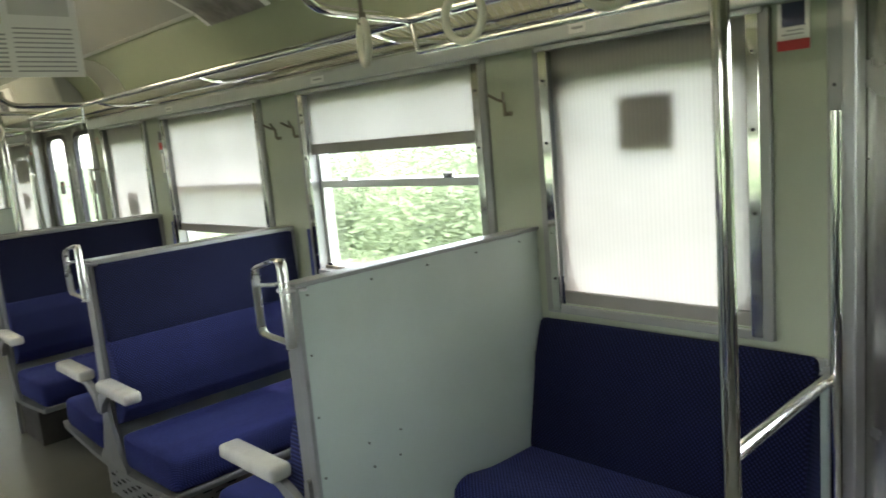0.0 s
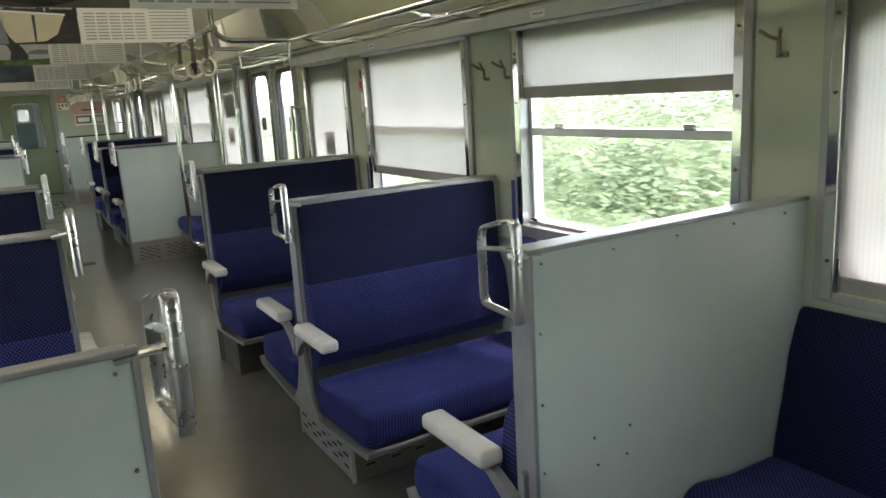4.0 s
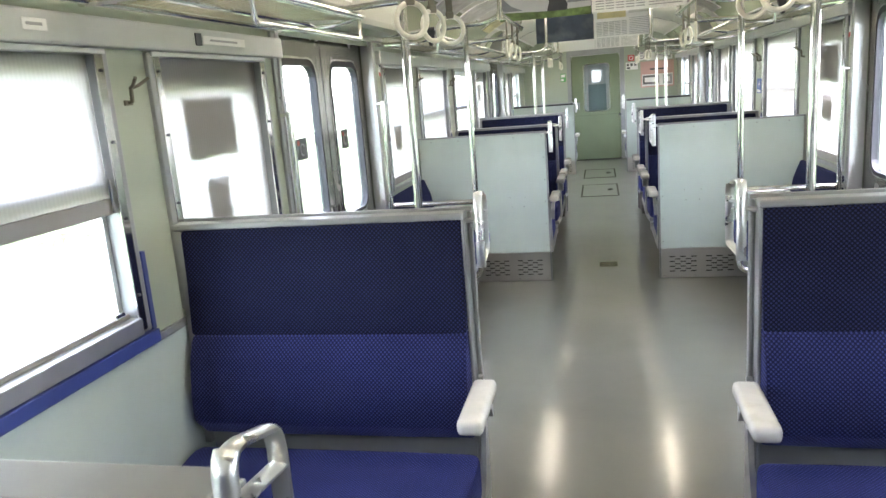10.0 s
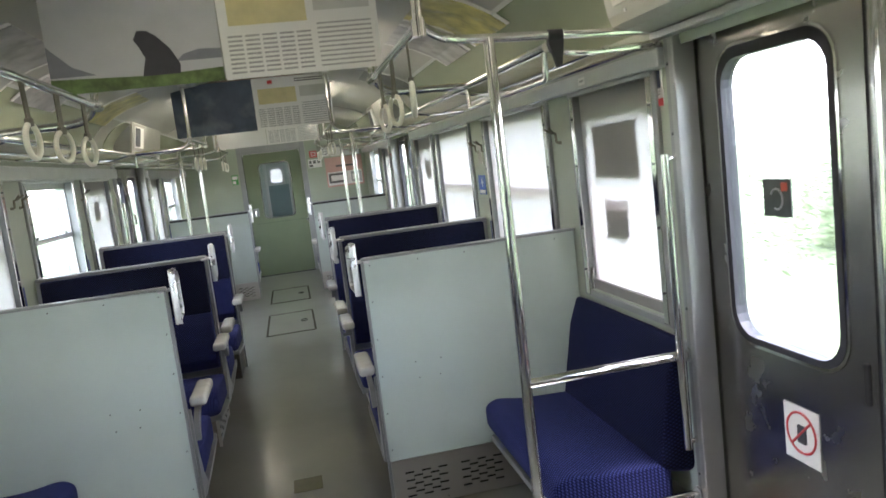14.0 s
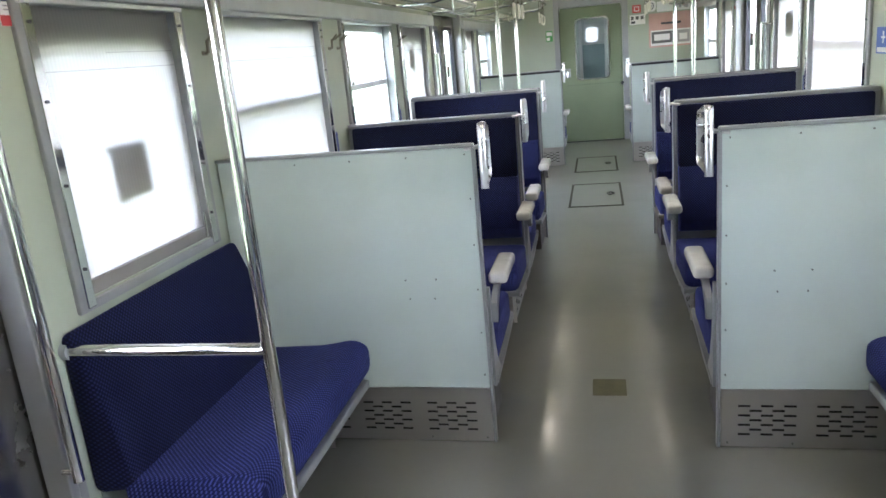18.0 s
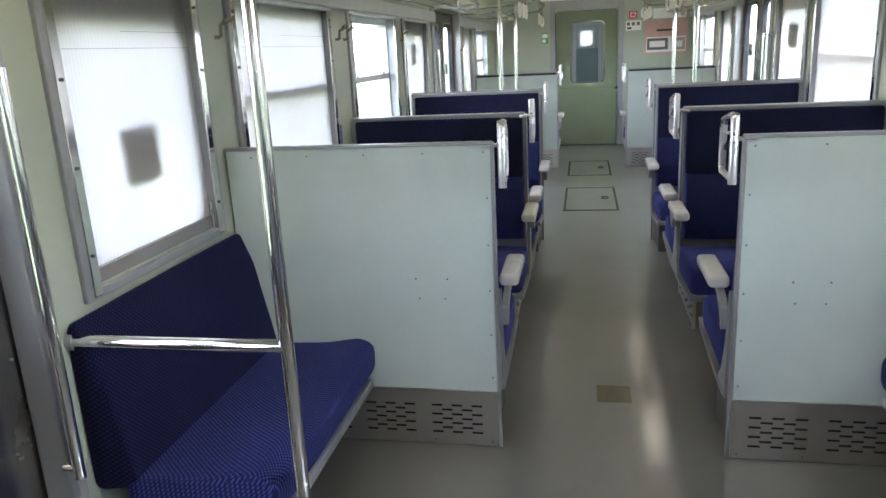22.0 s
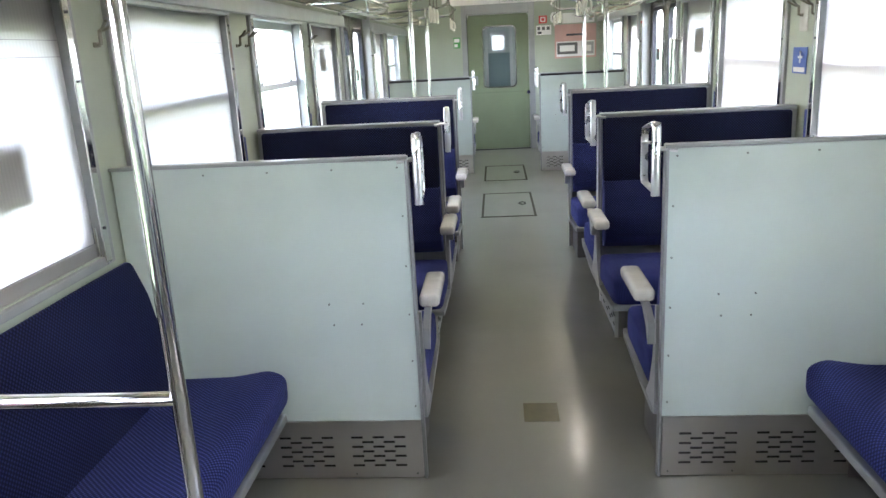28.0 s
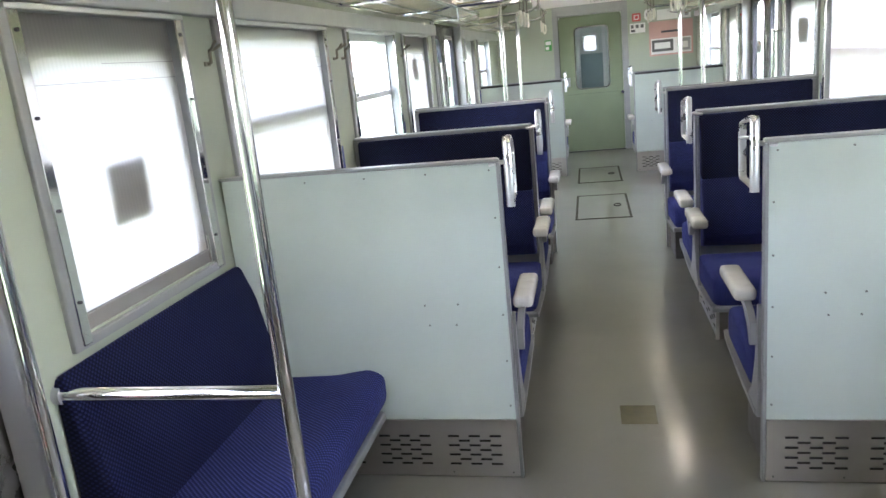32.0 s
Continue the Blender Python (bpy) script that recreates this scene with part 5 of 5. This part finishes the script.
# ---- ceiling vents and seams ----
def vent(x, y):
    root = thing("ceiling_vent", "small dark slatted ceiling air vent", "vent", "ceiling vents")
    z = 2.262
    part("backing", box(x - 0.085, x + 0.085, y - 0.045, y + 0.045, z, z + 0.012), M_DARK, root)
    for k in range(6):
        part("slat", box(x - 0.08, x + 0.08, y - 0.04 + 0.016 * k, y - 0.034 + 0.016 * k, z - 0.004, z), M_FRAMEP, root)
    fr = bmesh.new()
    for r in ((x - 0.095, x - 0.083, y - 0.055, y + 0.055), (x + 0.083, x + 0.095, y - 0.055, y + 0.055), (x - 0.083, x + 0.083, y - 0.055, y - 0.043), (x - 0.083, x + 0.083, y + 0.043, y + 0.055)):
        box(*r, z - 0.006, z + 0.012, bm=fr)
    part("frame", fr, M_CEIL, root)
    return root
v1 = vent(0.0, 0.0)
v1.matrix_basis = Matrix.Translation((-0.17, 3.52, 0.013))
for x, y in ((-0.17, 7.9), (-0.17, 5.4), (-0.17, 1.6)):
    copy_thing(v1, Matrix.Translation((x, y, 0.013)))
for y in (3.46, 7.9, 5.4, 1.6):
    copy_thing(v1, Matrix.Translation((0.43, y, -0.019)) @ Matrix.Rotation(radians(8.5), 4, "Y"))
for s in (1, -1):
    pts = [(s * (x - 0.004), z - 0.004) for x, z in ((0.50, 2.236), (0.46, 2.244))]
    tagged(part("trim", prism(pts + [(s * 0.46, 2.251), (s * 0.50, 2.243)], "y", SOUTH, END), M_ALU), "narrow ceiling joint strip", "trim", kind="structure")
    pts = [(s * x, z) for x, z in ((1.095, 2.06), (1.11, 2.047), (1.125, 2.053), (1.115, 2.07))]
    tagged(part("trim", prism(pts, "y", SOUTH, END), M_ALU), "narrow joint strip along the cove", "trim", kind="structure")
for y in (1.05, 3.2, 4.9, 7.4, 10.4, 13.4):
    pts = [(x * 0.998, z - 0.004) for x, z in prof]
    pts2 = [(x, z + 0.004) for x, z in prof]
    tagged(part("trim", prism(pts + pts2[::-1], "y", y - 0.009, y + 0.009), M_FRAMEP), "narrow cross joint in the ceiling", "trim", kind="structure")

# ---- coat hooks, signs ----
def coat_hook(s, y, z=1.51):
    root = thing("coat_hook", "small bronze-grey metal coat hook on the wall", "coat hook", "coat hooks")
    part("plate", box(*sorted((s * (WALL - 0.001), s * (WALL - 0.007))), y - 0.018, y + 0.018, z - 0.055, z - 0.04, 0.002), M_HOOK, root)
    part("stem", tube([(s * (WALL - 0.004), y, z - 0.048), (s * (WALL - 0.018), y, z - 0.045), (s * (WALL - 0.02), y, z - 0.005)], 0.006, 8), M_HOOK, root)
    for k in (-1, 1):
        part("prong", tube([(s * (WALL - 0.018), y, z - 0.008), (s * (WALL - 0.035), y + k * 0.012, z - 0.002), (s * (WALL - 0.06), y + k * 0.032, z + 0.018)], 0.005, 8), M_HOOK, root)
    return root
for s, y in ((1, 1.69), (1, 2.93), (1, 3.08), (-1, 2.93), (-1, 3.08), (-1, 4.36), (-1, 7.78), (-1, 9.05), (-1, 9.18), (-1, 10.42), (1, 7.80), (1, 9.05), (1, 9.2)):
    coat_hook(s, y)

def wall_sign(s, y0, y1, z0, z1, m, label, bits):
    root = thing("wall_sign", label, "sign")
    part("plate", box(*sorted((s * (WALL - 0.0005), s * (WALL - 0.004))), y0, y1, z0, z1, 0.001), m, root)
    for a, b, c, e, mm in bits:
        part("print", box(*sorted((s * (WALL - 0.004), s * (WALL - 0.0052))), y0 + a * (y1 - y0), y0 + b * (y1 - y0), z0 + c * (z1 - z0), z0 + e * (z1 - z0)), mm, root)
    return root
M_FAINT = mat("faint_red_print", (0.42, 0.25, 0.22), 0.5)
def ledge_label(s, y0, y1, dark):
    x = WALL - 0.0362
    z = 1.684 if s > 0 else 1.652
    root = thing("ledge_label", "small label on the ledge over the windows", "label", "ledge labels")
    part("plate", box(*sorted((s * x, s * (x + 0.003))), y0, y1, z - 0.014, z + 0.014, 0.001), M_PAPER, root)
    part("print", box(*sorted((s * (x - 0.0008), s * x)), y0 + 0.15 * (y1 - y0), y1 - 0.2 * (y1 - y0), z - 0.003, z + 0.004), M_INK, root)
    if dark:
        part("block", box(*sorted((s * (x - 0.002), s * (x + 0.002))), y0 - 0.05, y0 - 0.01, z - 0.02, z + 0.02, 0.002), M_INKD, root)
    return root
for s, y0, y1, dark in ((1, 1.35, 1.41, False), (1, 2.64, 2.73, False), (1, 4.08, 4.16, False), (-1, 3.97, 4.05, False), (-1, 4.77, 5.07, True), (-1, 2.5, 2.58, False), (1, 7.4, 7.46, False), (-1, 7.5, 7.56, False)):
    ledge_label(s, y0, y1, dark)
wall_sign(1, 5.33, 5.44, 1.54, 1.61, M_GREEN, "faint red printed notice on the green wall", [(0.05, 0.2, 0.2, 0.9, M_FAINT), (0.3, 0.95, 0.6, 0.75, M_FAINT), (0.3, 0.8, 0.25, 0.38, M_FAINT)])
M_SIGNBLUE = mat("sign_blue", (0.03, 0.09, 0.38), 0.4)
M_NAVY = mat("sign_navy", (0.02, 0.03, 0.08), 0.4)
BITS = [(0.0, 1.0, 0.0, 0.22, M_RED), (0.15, 0.85, 0.5, 1.0, M_NAVY), (0.2, 0.7, 0.40, 0.43, M_INK), (0.2, 0.85, 0.32, 0.35, M_INK)]
for s, d in ((1, DOORS[0]), (-1, DOORS[0]), (1, DOORS[1]), (-1, DOORS[1]), (1, DOORS[2])):
    wall_sign(s, d + 0.755, d + 0.83, 1.54, 1.65, M_PAPER, "white and red emergency notice beside the door", BITS)
for d in DOORS[1:]:
    wall_sign(1, d - 1.80, d - 1.74, 1.30, 1.58, M_FRAMEP, "narrow grey and red emergency plate between windows", [(0.0, 1.0, 0.60, 0.75, M_RED), (0.25, 0.75, 0.12, 0.52, M_PAPER), (0.3, 0.7, 0.80, 0.97, M_INKD)])
wall_sign(1, 9.13, 9.22, 1.39, 1.52, M_WHITE, "blank cream plastic plate on the pillar", [])
wall_sign(1, 9.11, 9.27, 1.20, 1.32, M_SIGNBLUE, "blue sign with white arrow on the pillar", [(0.1, 0.9, 0.06, 0.24, M_PAPER), (0.42, 0.50, 0.40, 0.85, M_PAPER), (0.3, 0.62, 0.58, 0.66, M_PAPER)])

# ---- end wall details ----
def end_sign(x0, x1, z0, z1, m, label, bits):
    root = thing("wall_sign", label, "sign")
    part("plate", box(x0, x1, END - 0.006, END - 0.001, z0, z1), m, root)
    for q, (a, b, c, e, mm) in enumerate(bits):
        part("print", box(x0 + a * (x1 - x0), x0 + b * (x1 - x0), END - 0.0075 - 0.0012 * q, END - 0.006, z0 + c * (z1 - z0), z0 + e * (z1 - z0)), mm, root)
M_PINK = mat("pink_print", (0.55, 0.33, 0.29), 0.5)
end_sign(0.71, 1.265, 1.20, 1.64, M_PINK, "pink route map poster on the end wall", [(0.04, 0.96, 0.05, 0.50, M_PAPER), (0.06, 0.55, 0.12, 0.46, M_INKG), (0.12, 0.48, 0.20, 0.38, M_PAPER), (0.66, 0.94, 0.10, 0.46, M_INK), (0.70, 0.88, 0.18, 0.36, M_PAPER), (0.28, 0.74, 0.66, 0.72, M_INKD)])
end_sign(0.465, 0.665, 1.52, 1.645, M_PAPER, "small white notice with three dark marks on the end wall", [(0.08, 0.26, 0.5, 0.85, M_INKG), (0.38, 0.58, 0.5, 0.85, M_INKG), (0.70, 0.90, 0.5, 0.85, M_INKG), (0.08, 0.35, 0.12, 0.35, M_INKD)])
end_sign(0.50, 0.61, 1.67, 1.77, M_RED, "small red fire notice on the end wall", [(0.2, 0.8, 0.2, 0.8, M_PAPER), (0.3, 0.7, 0.3, 0.7, M_RED)])
end_sign(0.815, 1.24, 1.655, 1.785, M_PAPER, "long white notice strip on the end wall", [(0.66, 0.74, 0.25, 0.8, M_INK), (0.82, 0.94, 0.2, 0.8, M_INK)])
ns = thing("wall_sign", "round-cornered white sign with a dark ring on the end wall", "sign")
part("plate", prism(rounded(0.655, 0.806, 1.665, 1.808, 0.05), "y", END - 0.006, END - 0.001), M_PAPER, ns)
part("ring", tube([(0.73 + 0.045 * math.cos(q), END - 0.007, 1.737 + 0.045 * math.sin(q)) for q in [2 * math.pi * w / 24 for w in range(24)]], 0.005, 6, closed=True), M_INKD, ns)
part("bar", box(0.70, 0.76, END - 0.009, END - 0.006, 1.732, 1.742), M_INKD, ns)
end_sign(-0.66, -0.57, 1.405, 1.545, mat("sign_green", (0.05, 0.33, 0.07), 0.4), "small green exit sign on the end wall", [(0.1, 0.9, 0.55, 0.9, M_PAPER), (0.1, 0.6, 0.1, 0.4, M_PAPER)])

# floor hatches
def hatch(y0, y1):
    root = thing("floor_hatch", "flush floor hatch with a worn metal rim", "floor hatch", "floor hatches")
    fr = bmesh.new()
    for r in ((-0.265, -0.245, y0, y1), (0.185, 0.205, y0, y1), (-0.245, 0.185, y0, y0 + 0.03), (-0.245, 0.185, y1 - 0.03, y1)):
        box(*r, -0.001, 0.003, bm=fr)
    part("rim", fr, mat("hatch_rim", (0.060, 0.056, 0.046), 0.8, spec=0.1), root)
    part("lid", box(-0.245, 0.185, y0 + 0.03, y1 - 0.03, -0.001, 0.002), M_FLOOR, root)
    part("lift_ring", tube([(0.10 + 0.03 * math.cos(t), (y0 + y1) / 2 + 0.05 * math.sin(t), 0.004) for t in [2 * math.pi * q / 16 for q in range(16)]], 0.005, 6, closed=True), M_DARK, root)
hatch(11.64, 12.69)
hatch(13.40, 14.43)
tp = thing("floor_patch", "brown tape patch stuck on the floor", "floor patch")
part("tape", box(-0.04, 0.095, 8.10, 8.25, 0.0005, 0.002), mat("brown_tape", (0.098, 0.092, 0.050), 0.22, 0, 0.15, 20, spec=0.6), tp)

# ---- next car beyond the gangway ----
CAR = END + 2.2
bm = wall_mesh([(-0.10, 0.105, 1.34, 1.59)], -1.45, 1.45, 0.0, 2.3, 0, 0.05)
bm.transform(Matrix.Rotation(radians(-90), 4, "Z"))
bm.transform(Matrix.Translation((-0.05, CAR, 0)))
tagged(part("wall_gangway", bm, M_NEXT), "blue-grey end wall of the next car with a small window", "wall", kind="structure")
nd = thing("door_8", "blue-grey door of the next car", "door", kind="structure")
part("door_leaf", box(-0.212, 0.142, CAR - 0.075, CAR - 0.052, 0.01, 1.30), M_NEXT_DOOR, nd)
part("window_frame", face_y(ring_plate(rounded(-0.185, 0.085, 1.305, 1.625, 0.04), rounded(-0.15, 0.05, 1.345, 1.585, 0.03), 0.0, 0.02), CAR - 0.075), M_ALU, nd)
for x0, x1 in ((-0.26, -0.213), (0.143, 0.19)):
    part("door_frame", box(x0, x1, CAR - 0.08, CAR - 0.052, 0.0, 1.75, 0.004), M_ALU, nd)
# Unseen side openings with translucent panes, added to brighten the next car.
for s in (1, -1):
    holes = [(END + 0.35, END + 0.95, 0.8, 1.7), (END + 1.1, END + 1.95, 0.8, 1.7)]
    bm = wall_mesh(holes, END + 0.082, END + 2.15, 0.0, 2.2, *sorted((s * 0.60, s * 0.65)))
    tagged(part("wall_gangway", bm, M_NEXT), "pale side wall of the next car", "wall", kind="structure")
    for y0, y1, z0, z1 in holes:
        tagged(part("window_gangway", box(*sorted((s * 0.62, s * 0.625)), y0, y1, z0, z1), M_BLIND), "added translucent white pane that lights the next car", "window", kind="structure")
tagged(part("window_gangway", box(-0.15, 0.05, END + 2.172, END + 2.176, 1.34, 1.59), M_BLIND), "small bright window of the next car", "window", kind="structure")

# ---- outside ----
bm = bmesh.new()
gv = [bm.verts.new(p) for p in ((-900, -900, -1.1), (900, -900, -1.1), (900, 900, -1.1), (-900, 900, -1.1))]
bm.faces.new(gv)
tagged(part("ground", bm, M_GROUND), "grassy trackside ground", "ground", kind="structure")

def hedge(x, dx, y0, y1, top, count, seed):
    rng = np.random.default_rng(seed)
    c = np.stack([x + rng.normal(0, dx, count), rng.uniform(y0, y1, count), -1.1 + (top + 1.1) * rng.beta(1.6, 1.9, count) * (0.75 + 0.25 * np.sin(rng.uniform(0, 40, count)))], 1)
    size = rng.uniform(0.04, 0.13, count)
    u = rng.normal(size=(count, 3)) * np.array([0.12, 0.0, 0.12]) + np.array([0.0, 1.0, 0.0])
    w = rng.normal(size=(count, 3)) * np.array([0.25, 0.1, 0.0]) + np.array([0.35 * np.sign(x), 0.0, 1.0])
    u, w = u * size[:, None], w * (size * 0.22)[:, None]
    verts = np.stack([c - u, c + w, c + u, c - w], 1).reshape(-1, 3)
    me = bpy.data.meshes.new("hedge")
    faces = np.arange(count * 4).reshape(-1, 4).tolist()
    ys, around = np.linspace(y0, y1, 90), 11
    height = (top + 1.1) * (0.62 + 0.09 * np.sin(ys * 1.7 + seed) + 0.07 * np.sin(ys * 4.1))
    bank = []
    for y, h in zip(ys, height):
        for k in range(around):
            q = math.pi * k / (around - 1)
            w = 1.0 + 0.12 * math.sin(5 * y + 3 * q)
            bank.append((x + dx * 0.8 * w * math.cos(q), y, -1.15 + h * w * math.sin(q)))
    base = count * 4
    for i in range(len(ys) - 1):
        for k in range(around - 1):
            n = base + i * around + k
            faces.append([n, n + 1, n + around + 1, n + around])
    me.from_pydata(verts.tolist() + bank, [], faces)
    me.materials.append(M_LEAF)
    return tagged(new("hedge", me), "leafy green bushes along the track", "bushes", kind="stuff")
hedge(11.0, 1.5, -14, 17, 1.7, 70000, 3)
hedge(-12.0, 1.5, -14, 34, 0.9, 60000, 4)
